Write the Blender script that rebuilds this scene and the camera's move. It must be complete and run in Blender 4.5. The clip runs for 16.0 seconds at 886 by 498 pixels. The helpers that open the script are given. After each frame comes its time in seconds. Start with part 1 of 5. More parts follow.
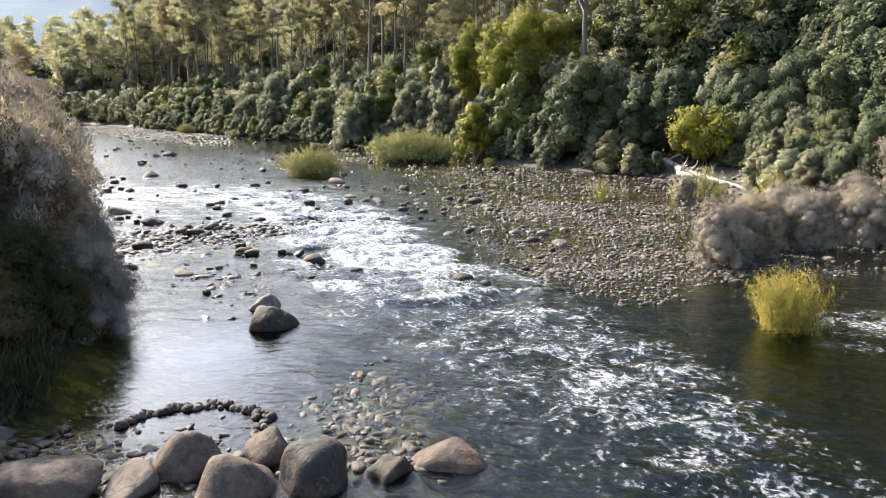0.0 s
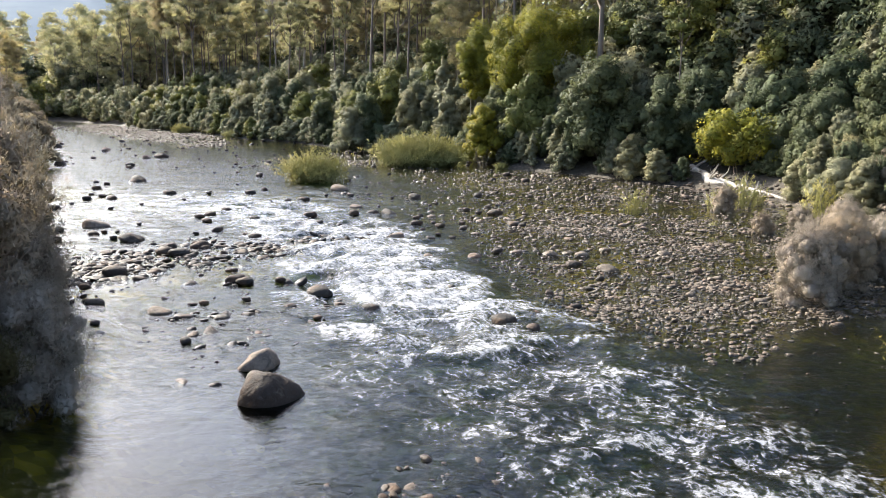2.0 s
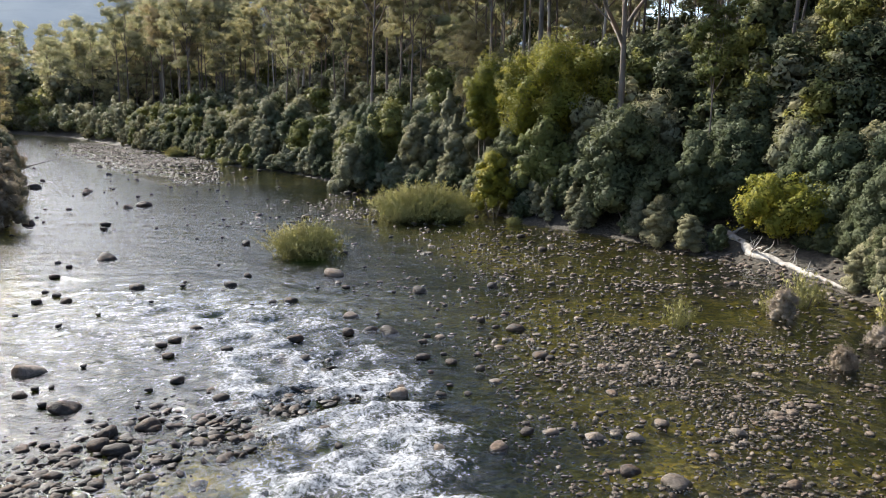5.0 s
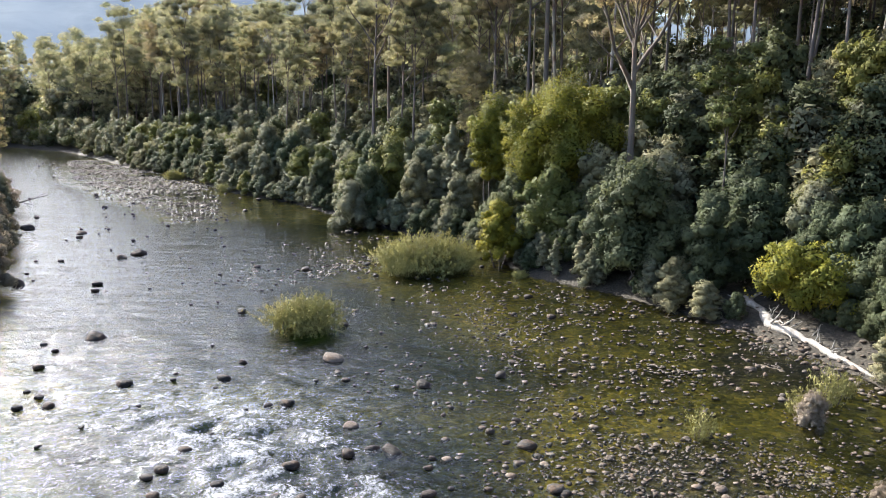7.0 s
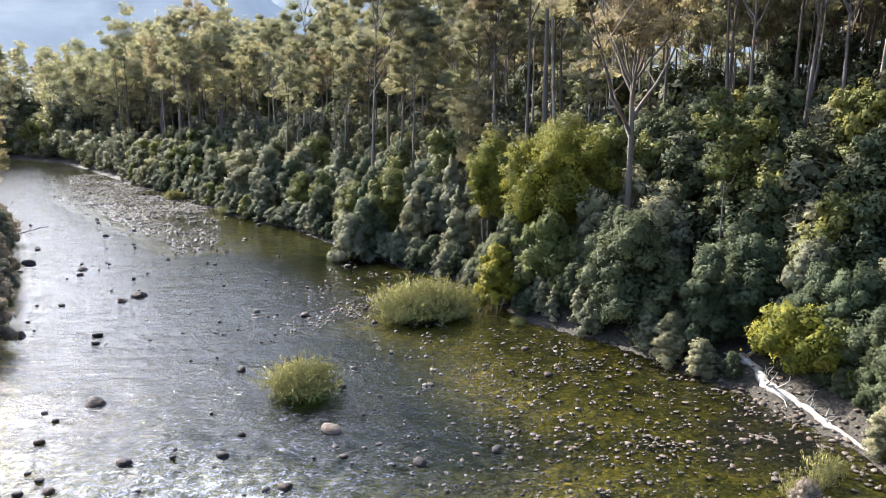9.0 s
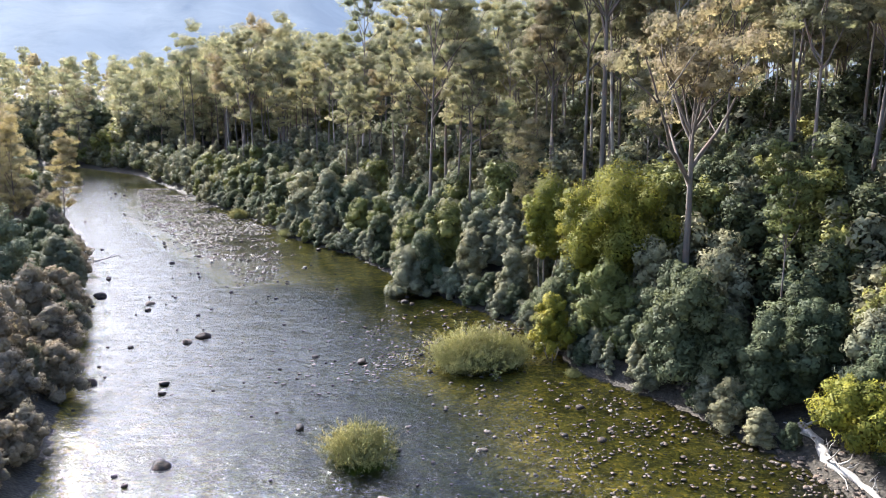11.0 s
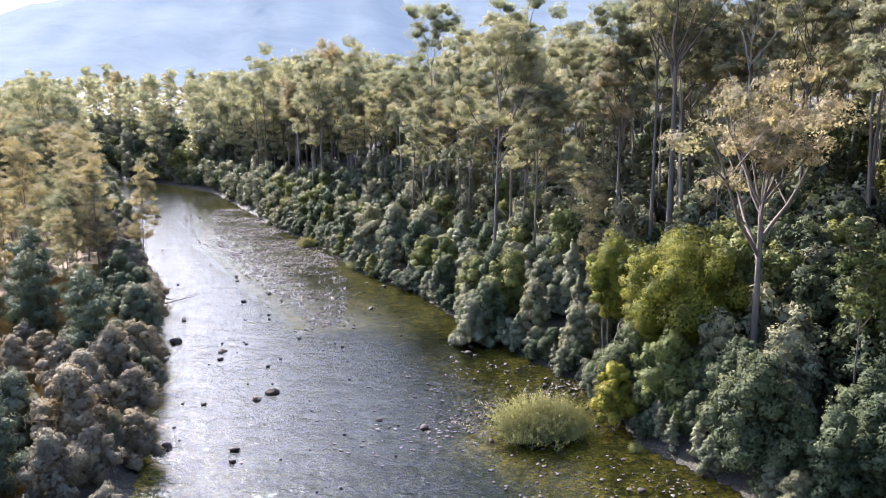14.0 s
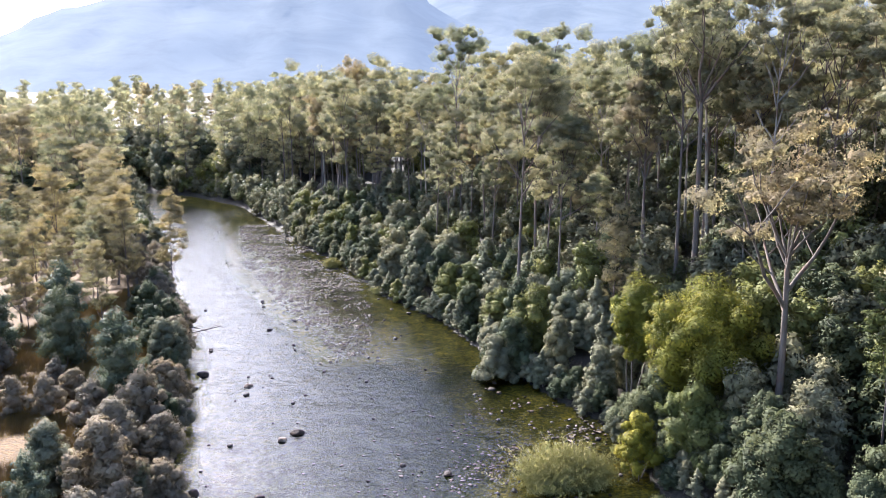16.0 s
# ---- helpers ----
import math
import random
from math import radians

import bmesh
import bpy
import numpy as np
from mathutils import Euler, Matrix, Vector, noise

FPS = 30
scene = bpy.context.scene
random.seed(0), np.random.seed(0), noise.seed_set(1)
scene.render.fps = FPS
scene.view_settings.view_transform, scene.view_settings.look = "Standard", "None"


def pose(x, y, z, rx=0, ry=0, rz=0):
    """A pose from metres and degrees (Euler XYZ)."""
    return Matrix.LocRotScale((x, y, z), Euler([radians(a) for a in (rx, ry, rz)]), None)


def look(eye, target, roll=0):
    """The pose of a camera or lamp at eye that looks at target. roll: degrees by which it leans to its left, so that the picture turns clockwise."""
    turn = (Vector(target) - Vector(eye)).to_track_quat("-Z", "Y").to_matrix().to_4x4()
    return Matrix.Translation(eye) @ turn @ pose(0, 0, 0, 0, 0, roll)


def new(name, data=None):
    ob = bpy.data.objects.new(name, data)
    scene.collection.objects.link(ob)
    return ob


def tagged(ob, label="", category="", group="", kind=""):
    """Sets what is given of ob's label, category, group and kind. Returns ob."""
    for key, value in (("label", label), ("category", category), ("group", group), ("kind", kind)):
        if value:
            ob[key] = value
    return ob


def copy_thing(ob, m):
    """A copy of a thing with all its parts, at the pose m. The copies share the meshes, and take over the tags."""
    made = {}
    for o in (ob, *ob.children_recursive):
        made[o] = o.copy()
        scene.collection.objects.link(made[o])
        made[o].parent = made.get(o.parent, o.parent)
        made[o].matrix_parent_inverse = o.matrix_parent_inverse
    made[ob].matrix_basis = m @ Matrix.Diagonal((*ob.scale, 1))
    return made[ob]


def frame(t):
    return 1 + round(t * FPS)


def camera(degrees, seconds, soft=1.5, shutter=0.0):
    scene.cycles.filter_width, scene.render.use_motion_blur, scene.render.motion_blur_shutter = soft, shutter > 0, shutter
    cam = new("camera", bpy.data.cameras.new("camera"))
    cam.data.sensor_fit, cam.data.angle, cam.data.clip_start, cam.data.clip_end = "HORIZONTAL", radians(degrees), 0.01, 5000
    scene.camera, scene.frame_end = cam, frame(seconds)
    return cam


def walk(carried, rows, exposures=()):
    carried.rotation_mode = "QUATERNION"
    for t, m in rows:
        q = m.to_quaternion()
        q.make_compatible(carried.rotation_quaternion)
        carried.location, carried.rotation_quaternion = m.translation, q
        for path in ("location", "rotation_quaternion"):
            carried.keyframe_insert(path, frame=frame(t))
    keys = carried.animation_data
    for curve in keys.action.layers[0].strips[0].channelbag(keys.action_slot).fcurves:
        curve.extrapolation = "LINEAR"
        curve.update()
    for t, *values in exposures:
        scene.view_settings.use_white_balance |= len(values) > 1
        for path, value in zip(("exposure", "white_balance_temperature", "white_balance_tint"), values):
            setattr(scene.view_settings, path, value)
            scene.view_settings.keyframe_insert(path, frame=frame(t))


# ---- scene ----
cam = camera(58.5, 16.0, soft=0.54)
PATH = [
    (0, (2.246, 7.157, 5.424), (2.184, 9.127, 5.082), 0.8),
    (0.5, (1.871, 8.411, 5.466), (1.813, 10.381, 5.124), 1.0),
    (1, (1.535, 9.653, 5.491), (1.479, 11.623, 5.149), 1.1),
    (1.5, (1.251, 10.813, 5.493), (1.194, 12.782, 5.152), 1.1),
    (2, (1.016, 12.078, 5.466), (0.962, 14.048, 5.126), 1.2),
    (2.5, (0.937, 13.255, 5.737), (0.882, 15.225, 5.395), 1.2),
    (3, (0.86, 14.491, 6.363), (0.803, 16.461, 6.021), 1.2),
    (3.5, (0.775, 15.885, 7.086), (0.716, 17.855, 6.745), 1.2),
    (4, (0.616, 17.155, 7.896), (0.557, 19.125, 7.558), 1.2),
    (4.5, (0.48, 18.445, 8.797), (0.419, 20.416, 8.461), 1.2),
    (5, (0.31, 19.746, 9.822), (0.249, 21.716, 9.485), 1.2),
    (7.5, (-0.087, 23.215, 15.149), (-0.154, 25.185, 14.811), 1.0),
    (8, (-0.023, 23.274, 16.091), (-0.091, 25.244, 15.753), 1.0),
    (8.5, (0.102, 23.33, 17.229), (0.033, 25.299, 16.888), 1.0),
    (9, (0.092, 23.343, 18.456), (0.023, 25.313, 18.114), 1.0),
    (9.5, (0.068, 23.387, 19.662), (-0.082, 25.351, 19.316), 0.8),
    (9.7, (-0.035, 23.417, 20.26), (-0.209, 25.378, 19.909), 0.9),
    (12, (0.429, 23.896, 25.465), (0.18, 25.848, 25.108), 0.4),
    (12.5, (0.386, 23.982, 26.582), (0.097, 25.929, 26.224), 0.4),
    (13, (0.444, 24.063, 27.717), (0.117, 26.004, 27.359), 0.3),
    (13.5, (0.46, 24.173, 28.805), (0.097, 26.107, 28.445), 0.2),
    (14, (0.471, 24.209, 29.984), (0.089, 26.138, 29.622), 0.2),
    (14.5, (0.445, 24.317, 31.028), (0.036, 26.241, 30.666), 0.1),
    (15, (0.401, 24.375, 32.257), (-0.04, 26.292, 31.893), -0.0),
    (15.5, (0.496, 24.532, 33.396), (0.051, 26.448, 33.033), -0.1),
    (16, (0.498, 24.717, 34.43), (0.054, 26.633, 34.069), -0.0),
]
EXPO = [(0, 1.93, 6120, 10), (3.5, 1.5, 6100, 10), (5, 1.26, 5920, 10), (7.5, 1.72, 5760, 11), (9, 1.82, 5680, 12), (12.5, 2.02, 5540, 16), (16, 1.97, 5540, 18)]
walk(cam, [(t, look(eye, target, roll)) for t, eye, target, roll in PATH], exposures=EXPO)

# ---- light ----
SUN_AZ, SUN_EL = -48.0, 36.0          # degrees: clockwise from +y, above the horizon
world = bpy.data.worlds.new("sky")
scene.world = world
world.use_nodes = True
wn = world.node_tree.nodes
sky = wn.new("ShaderNodeTexSky")
sky.sky_type = "NISHITA"
sky.sun_disc = False
sky.sun_elevation = radians(SUN_EL)
sky.sun_rotation = radians(SUN_AZ)
sky.air_density, sky.dust_density, sky.ozone_density = 1.0, 3.0, 1.5
world.node_tree.links.new(sky.outputs["Color"], wn["Background"].inputs["Color"])
wn["Background"].inputs["Strength"].default_value = 0.14
sun_data = bpy.data.lights.new("sun", "SUN")
sun_data.energy, sun_data.angle, sun_data.color = 5.0, radians(0.55), (1.0, 0.9, 0.74)
sun = new("sun", sun_data)
sun.matrix_basis = look((0, 0, 0), (-math.sin(radians(SUN_AZ)) * math.cos(radians(SUN_EL)),
                                    -math.cos(radians(SUN_AZ)) * math.cos(radians(SUN_EL)), -math.sin(radians(SUN_EL))))

# ---- materials ----
class Nodes:
    """Short hand for building one node material."""

    def __init__(self, name):
        self.mat = bpy.data.materials.new(name)
        self.mat.use_nodes = True
        self.tree = self.mat.node_tree
        self.tree.nodes.clear()
        self.out = self.add("ShaderNodeOutputMaterial")

    def add(self, kind, **values):
        node = self.tree.nodes.new(kind)
        for key, value in values.items():
            setattr(node, key, value)
        return node

    def put(self, node, socket, value):
        if isinstance(value, bpy.types.NodeSocket):
            self.tree.links.new(value, node.inputs[socket])
        else:
            node.inputs[socket].default_value = value

    def place(self, scale=1.0, stretch=(1, 1, 1), turn=0.0, world_space=True):
        src = self.add("ShaderNodeNewGeometry").outputs["Position"] if world_space else self.add("ShaderNodeTexCoord").outputs["Object"]
        m = self.add("ShaderNodeMapping")
        self.put(m, "Vector", src)
        self.put(m, "Scale", tuple(scale * s for s in stretch))
        self.put(m, "Rotation", (0, 0, radians(turn)))
        return m.outputs["Vector"]

    def noise(self, vec, scale=1.0, detail=4.0, rough=0.55, warp=0.0):
        n = self.add("ShaderNodeTexNoise")
        self.put(n, "Vector", vec)
        self.put(n, "Scale", scale)
        self.put(n, "Detail", detail)
        self.put(n, "Roughness", rough)
        self.put(n, "Distortion", warp)
        return n.outputs["Fac"]

    def ramp(self, fac, *stops):
        r = self.add("ShaderNodeValToRGB")
        self.put(r, "Fac", fac)
        while len(r.color_ramp.elements) < len(stops):
            r.color_ramp.elements.new(0.5)
        for e, (pos, col) in zip(r.color_ramp.elements, stops):
            e.position = pos
            e.color = (*col, 1) if len(col) == 3 else col
        return r.outputs["Color"]

    def span(self, value, a, b, lo=0.0, hi=1.0):
        m = self.add("ShaderNodeMapRange")
        for i, v in enumerate((value, a, b, lo, hi)):
            self.put(m, i, v)
        return m.outputs["Result"]

    def maths(self, op, a, b=0.0):
        m = self.add("ShaderNodeMath", operation=op)
        self.put(m, 0, a)
        self.put(m, 1, b)
        return m.outputs["Value"]

    def mix(self, fac, a, b, blend="MIX"):
        m = self.add("ShaderNodeMix", data_type="RGBA", blend_type=blend)
        self.put(m, 0, fac)
        for s, v in ((6, a), (7, b)):
            self.put(m, s, (*v, 1) if isinstance(v, tuple) and len(v) == 3 else v)
        return m.outputs[2]

    def shade(self, fac, a, b):
        m = self.add("ShaderNodeMixShader")
        self.put(m, 0, fac)
        self.tree.links.new(a, m.inputs[1])
        self.tree.links.new(b, m.inputs[2])
        return m.outputs[0]

    def bump(self, height, strength=0.5, distance=0.02):
        b = self.add("ShaderNodeBump")
        self.put(b, "Height", height)
        self.put(b, "Strength", strength)
        self.put(b, "Distance", distance)
        return b.outputs["Normal"]

    def principled(self, color, rough=0.6, normal=None, **more):
        p = self.add("ShaderNodeBsdfPrincipled")
        self.put(p, "Base Color", (*color, 1) if isinstance(color, tuple) and len(color) == 3 else color)
        self.put(p, "Roughness", rough)
        if normal is not None:
            self.put(p, "Normal", normal)
        for key, value in more.items():
            self.put(p, key.replace("_", " "), value)
        return p.outputs[0]

    def done(self, shader):
        self.tree.links.new(shader, self.out.inputs["Surface"])
        return self.mat


def leaf_material(name, dark, mid, light, rough=0.5, through_light=0.3, spec=0.5, mass=3.5):
    n = Nodes(name)
    per_leaf = n.add("ShaderNodeNewGeometry").outputs["Random Per Island"]
    stand_tone = n.noise(n.place(0.11), 1.0, 1.0)
    per_plant = n.maths("ADD", n.maths("MULTIPLY", n.add("ShaderNodeObjectInfo").outputs["Random"], 0.55), n.span(stand_tone, 0.32, 0.68, 0.0, 0.5))
    patch = n.noise(n.place(0.45), 1.0, 3.0)
    f = n.maths("ADD", n.maths("MULTIPLY", per_leaf, 0.14), n.maths("MULTIPLY", patch, 0.95))
    col = n.ramp(f, (0.25, dark), (0.5, mid), (0.85, light))
    tint = n.ramp(per_plant, (0.0, (0.7, 0.79, 0.76)), (0.5, (0.98, 0.99, 0.98)), (1.0, (1.16, 1.07, 0.88)))
    col = n.mix(1.0, col, tint, "MULTIPLY")
    way = n.add("ShaderNodeVectorTransform", vector_type="NORMAL", convert_from="OBJECT", convert_to="WORLD")
    n.put(way, 0, n.add("ShaderNodeAttribute", attribute_name="out").outputs["Vector"])
    far = n.add("ShaderNodeVectorMath", operation="SCALE")          # the sprays of a clump shade as one soft mass
    n.put(far, 0, way.outputs[0])
    n.put(far, "Scale", mass)
    both = n.add("ShaderNodeVectorMath", operation="ADD")
    n.put(both, 0, far.outputs[0])
    n.put(both, 1, n.add("ShaderNodeNewGeometry").outputs["Normal"])
    soft_way = n.add("ShaderNodeVectorMath", operation="NORMALIZE")
    n.put(soft_way, 0, both.outputs[0])
    p = n.principled(col, rough + 0.12, soft_way.outputs[0], Specular_IOR_Level=spec * 0.28)
    t = n.add("ShaderNodeBsdfTranslucent")
    n.put(t, "Normal", soft_way.outputs[0])
    n.put(t, "Color", n.mix(1.0, col, (1.05, 1.08, 0.84), "MULTIPLY"))
    return n.done(n.shade(through_light, p, t.outputs[0]))


def bark_material(name, low, high, streak=(0.16, 0.1, 0.07)):
    n = Nodes(name)
    v = n.place(1.0, (3.5, 3.5, 0.35), world_space=False)
    grain = n.noise(v, 1.0, 5.0, 0.6, 0.6)
    patch = n.noise(n.place(0.5, world_space=False), 1.0, 3.0)
    col = n.ramp(grain, (0.3, low), (0.65, high))
    col = n.mix(n.span(patch, 0.52, 0.66), col, (*streak, 1))
    return n.done(n.principled(col, 0.85, n.bump(grain, 0.6, 0.05)))


def stone_material(name, a, b, c, moss=0.15, wet=0.0):
    n = Nodes(name)
    isl = n.add("ShaderNodeNewGeometry").outputs["Random Per Island"]
    obj = n.add("ShaderNodeObjectInfo").outputs["Random"]
    pick = n.maths("FRACT", n.maths("ADD", isl, obj))
    col = n.ramp(pick, (0.0, a), (0.45, b), (0.8, c), (1.0, tuple(v * 1.4 for v in b)))
    grain = n.noise(n.place(9.0), 1.0, 6.0, 0.65)
    stain = n.noise(n.place(1.7), 1.0, 4.0, 0.6, 0.5)
    col = n.mix(n.span(stain, 0.5, 0.64, 0.0, 0.5), col, (0.115, 0.066, 0.034))
    patch = n.noise(n.place(4.0), 1.0, 5.0, 0.7, 1.0)
    col = n.mix(n.span(patch, 0.52, 0.62, 0.0, 0.55), col, (0.035, 0.034, 0.03))
    col = n.mix(n.span(patch, 0.42, 0.36, 0.0, 0.25), col, (0.2, 0.178, 0.15))
    col = n.mix(0.55, col, n.ramp(grain, (0.3, (0.35, 0.35, 0.35)), (0.7, (1.25, 1.22, 1.18))), "MULTIPLY")
    z = n.add("ShaderNodeSeparateXYZ")
    n.put(z, 0, n.add("ShaderNodeNewGeometry").outputs["Position"])
    line = n.maths("ADD", z.outputs["Z"], n.maths("MULTIPLY", n.maths("SUBTRACT", stain, 0.5), 0.12))
    damp = n.span(line, 0.0, 0.05, 1.0, 0.0)          # the wet tide mark along the waterline
    col = n.mix(n.maths("MULTIPLY", damp, 0.75), col, n.mix(1.0, col, (0.32, 0.31, 0.22), "MULTIPLY"))
    rough = n.span(damp, 0.0, 1.0, 0.82 - wet, 0.42)
    return n.done(n.principled(col, rough, n.bump(n.maths("ADD", grain, n.maths("MULTIPLY", stain, 1.5)), 0.8, 0.05), Specular_IOR_Level=0.22))


MAT = {}
MAT["gum"] = leaf_material("gum_leaf", (0.155, 0.15, 0.1), (0.325, 0.305, 0.195), (0.55, 0.485, 0.295), 0.5, 0.58, mass=2.2)
MAT["gum_tan"] = leaf_material("gum_leaf_tan", (0.17, 0.14, 0.09), (0.34, 0.275, 0.175), (0.5, 0.4, 0.26), 0.5, 0.58, mass=2.2)
MAT["gum_gold"] = leaf_material("gum_leaf_gold", (0.15, 0.128, 0.08), (0.3, 0.25, 0.15), (0.47, 0.39, 0.225), 0.5, 0.58, mass=2.2)
MAT["shrub"] = leaf_material("shrub_leaf", (0.069, 0.07, 0.043), (0.158, 0.154, 0.093), (0.325, 0.31, 0.197), 0.5, 0.2, 0.5)
MAT["dark"] = leaf_material("dark_shrub_leaf", (0.026, 0.034, 0.017), (0.062, 0.073, 0.036), (0.135, 0.146, 0.076), 0.5, 0.12, 0.4)
MAT["olive"] = leaf_material("olive_leaf", (0.05, 0.057, 0.018), (0.115, 0.122, 0.034), (0.22, 0.21, 0.06), 0.45, 0.15)
MAT["wattle"] = leaf_material("wattle_leaf", (0.045, 0.053, 0.01), (0.125, 0.128, 0.017), (0.34, 0.295, 0.036), 0.5, 0.2, mass=5.0)
MAT["willow"] = leaf_material("willow_leaf", (0.15, 0.145, 0.05), (0.29, 0.268, 0.09), (0.44, 0.395, 0.15), 0.5, 0.22)
MAT["reed"] = leaf_material("yellow_leaf", (0.17, 0.15, 0.03), (0.4, 0.325, 0.065), (0.64, 0.53, 0.15), 0.55, 0.35)
MAT["weed"] = leaf_material("waterside_weed", (0.03, 0.03, 0.012), (0.07, 0.062, 0.025), (0.15, 0.12, 0.05), 0.6, 0.25)
MAT["teatree"] = leaf_material("tea_tree_leaf", (0.15, 0.12, 0.094), (0.31, 0.255, 0.205), (0.5, 0.42, 0.345), 0.6, 0.2)
MAT["tea_brown"] = leaf_material("tea_tree_leaf_brown", (0.095, 0.076, 0.055), (0.2, 0.162, 0.115), (0.34, 0.285, 0.2), 0.6, 0.16)
MAT["feather"] = leaf_material("feathery_leaf", (0.045, 0.058, 0.035), (0.09, 0.108, 0.068), (0.165, 0.18, 0.118), 0.5, 0.18)
MAT["straw"] = leaf_material("dry_grass_blade", (0.09, 0.055, 0.015), (0.19, 0.115, 0.03), (0.31, 0.19, 0.052), 0.6, 0.3)
MAT["bark_white"] = bark_material("pale_gum_bark", (0.17, 0.145, 0.115), (0.36, 0.32, 0.265))
MAT["bark_grey"] = bark_material("grey_bark", (0.07, 0.055, 0.043), (0.165, 0.135, 0.106))
MAT["bark_dark"] = bark_material("stringy_bark", (0.05, 0.04, 0.035), (0.17, 0.14, 0.12))
MAT["driftwood"] = bark_material("bleached_wood", (0.17, 0.15, 0.125), (0.36, 0.335, 0.295), (0.2, 0.155, 0.115))
MAT["twig"] = bark_material("twig_bark", (0.07, 0.055, 0.045), (0.19, 0.16, 0.13))
MAT["stone"] = stone_material("river_stone", (0.058, 0.047, 0.037), (0.165, 0.136, 0.107), (0.13, 0.096, 0.071))
MAT["bar_stone"] = stone_material("dry_bar_stone", (0.062, 0.05, 0.04), (0.115, 0.096, 0.08), (0.1, 0.076, 0.06))
MAT["dark_stone"] = stone_material("wet_stone", (0.016, 0.014, 0.012), (0.034, 0.028, 0.023), (0.034, 0.023, 0.017), wet=0.1)
MAT["shore_stone"] = stone_material("shore_stone", (0.04, 0.032, 0.024), (0.09, 0.072, 0.056), (0.08, 0.056, 0.04))
MAT["brown_stone"] = stone_material("brown_boulder", (0.066, 0.045, 0.032), (0.088, 0.067, 0.051), (0.08, 0.055, 0.04))


def ground_material():
    n = Nodes("river_bank_ground")
    z = n.add("ShaderNodeSeparateXYZ")
    n.put(z, 0, n.add("ShaderNodeNewGeometry").outputs["Position"])
    big = n.noise(n.place(0.12), 1.0, 4.0)
    fine = n.noise(n.place(2.2), 1.0, 6.0, 0.65)
    litter = n.ramp(fine, (0.3, (0.014, 0.011, 0.007)), (0.55, (0.034, 0.027, 0.016)), (0.75, (0.062, 0.048, 0.03)))
    dry = n.ramp(fine, (0.3, (0.055, 0.029, 0.006)), (0.55, (0.125, 0.068, 0.014)), (0.8, (0.2, 0.115, 0.026)))
    a = n.add("ShaderNodeAttribute", attribute_name="dry")
    land = n.mix(n.span(n.maths("ADD", a.outputs["Fac"], n.maths("MULTIPLY", n.maths("SUBTRACT", big, 0.5), 0.8)), 0.4, 0.6), litter, dry)
    cell = n.add("ShaderNodeTexVoronoi")
    n.put(cell, "Vector", n.place(1.0))
    n.put(cell, "Scale", 4.0)
    tone = n.ramp(n.noise(n.place(0.5), 1.0, 4.0, 0.6, 0.8), (0.3, (0.06, 0.052, 0.005)), (0.5, (0.19, 0.155, 0.012)), (0.7, (0.33, 0.245, 0.03)))
    sep = n.add("ShaderNodeSeparateColor")
    n.put(sep, 0, cell.outputs["Color"])
    bed = n.mix(0.85, tone, n.ramp(sep.outputs[0], (0.0, (0.45, 0.45, 0.4)), (0.6, (1.1, 1.05, 0.9)), (1.0, (2.0, 1.8, 1.5))), "MULTIPLY")
    bar = n.add("ShaderNodeAttribute", attribute_name="bar")
    gravel = n.mix(0.8, n.ramp(fine, (0.3, (0.042, 0.033, 0.022)), (0.7, (0.1, 0.08, 0.055))), n.ramp(sep.outputs[0], (0.0, (0.4, 0.4, 0.4)), (0.6, (1.1, 1.05, 1.0)), (1.0, (1.9, 1.8, 1.6))), "MULTIPLY")
    bed = n.mix(n.maths("MAXIMUM", n.span(bar.outputs["Fac"], 0.7, 1.0, 0.0, 0.8), n.span(z.outputs["Z"], -0.1, -0.02)), bed, gravel)
    wash = n.span(z.outputs["Z"], -0.04, 0.03)
    col = n.mix(n.maths("MULTIPLY", wash, n.span(bar.outputs["Fac"], 0.35, 0.9, 1.0, 0.0)), bed, land)
    h = n.maths("ADD", n.maths("MULTIPLY", cell.outputs["Distance"], -1.0), fine)
    return n.done(n.principled(col, 0.85, n.bump(h, 0.6, 0.12)))


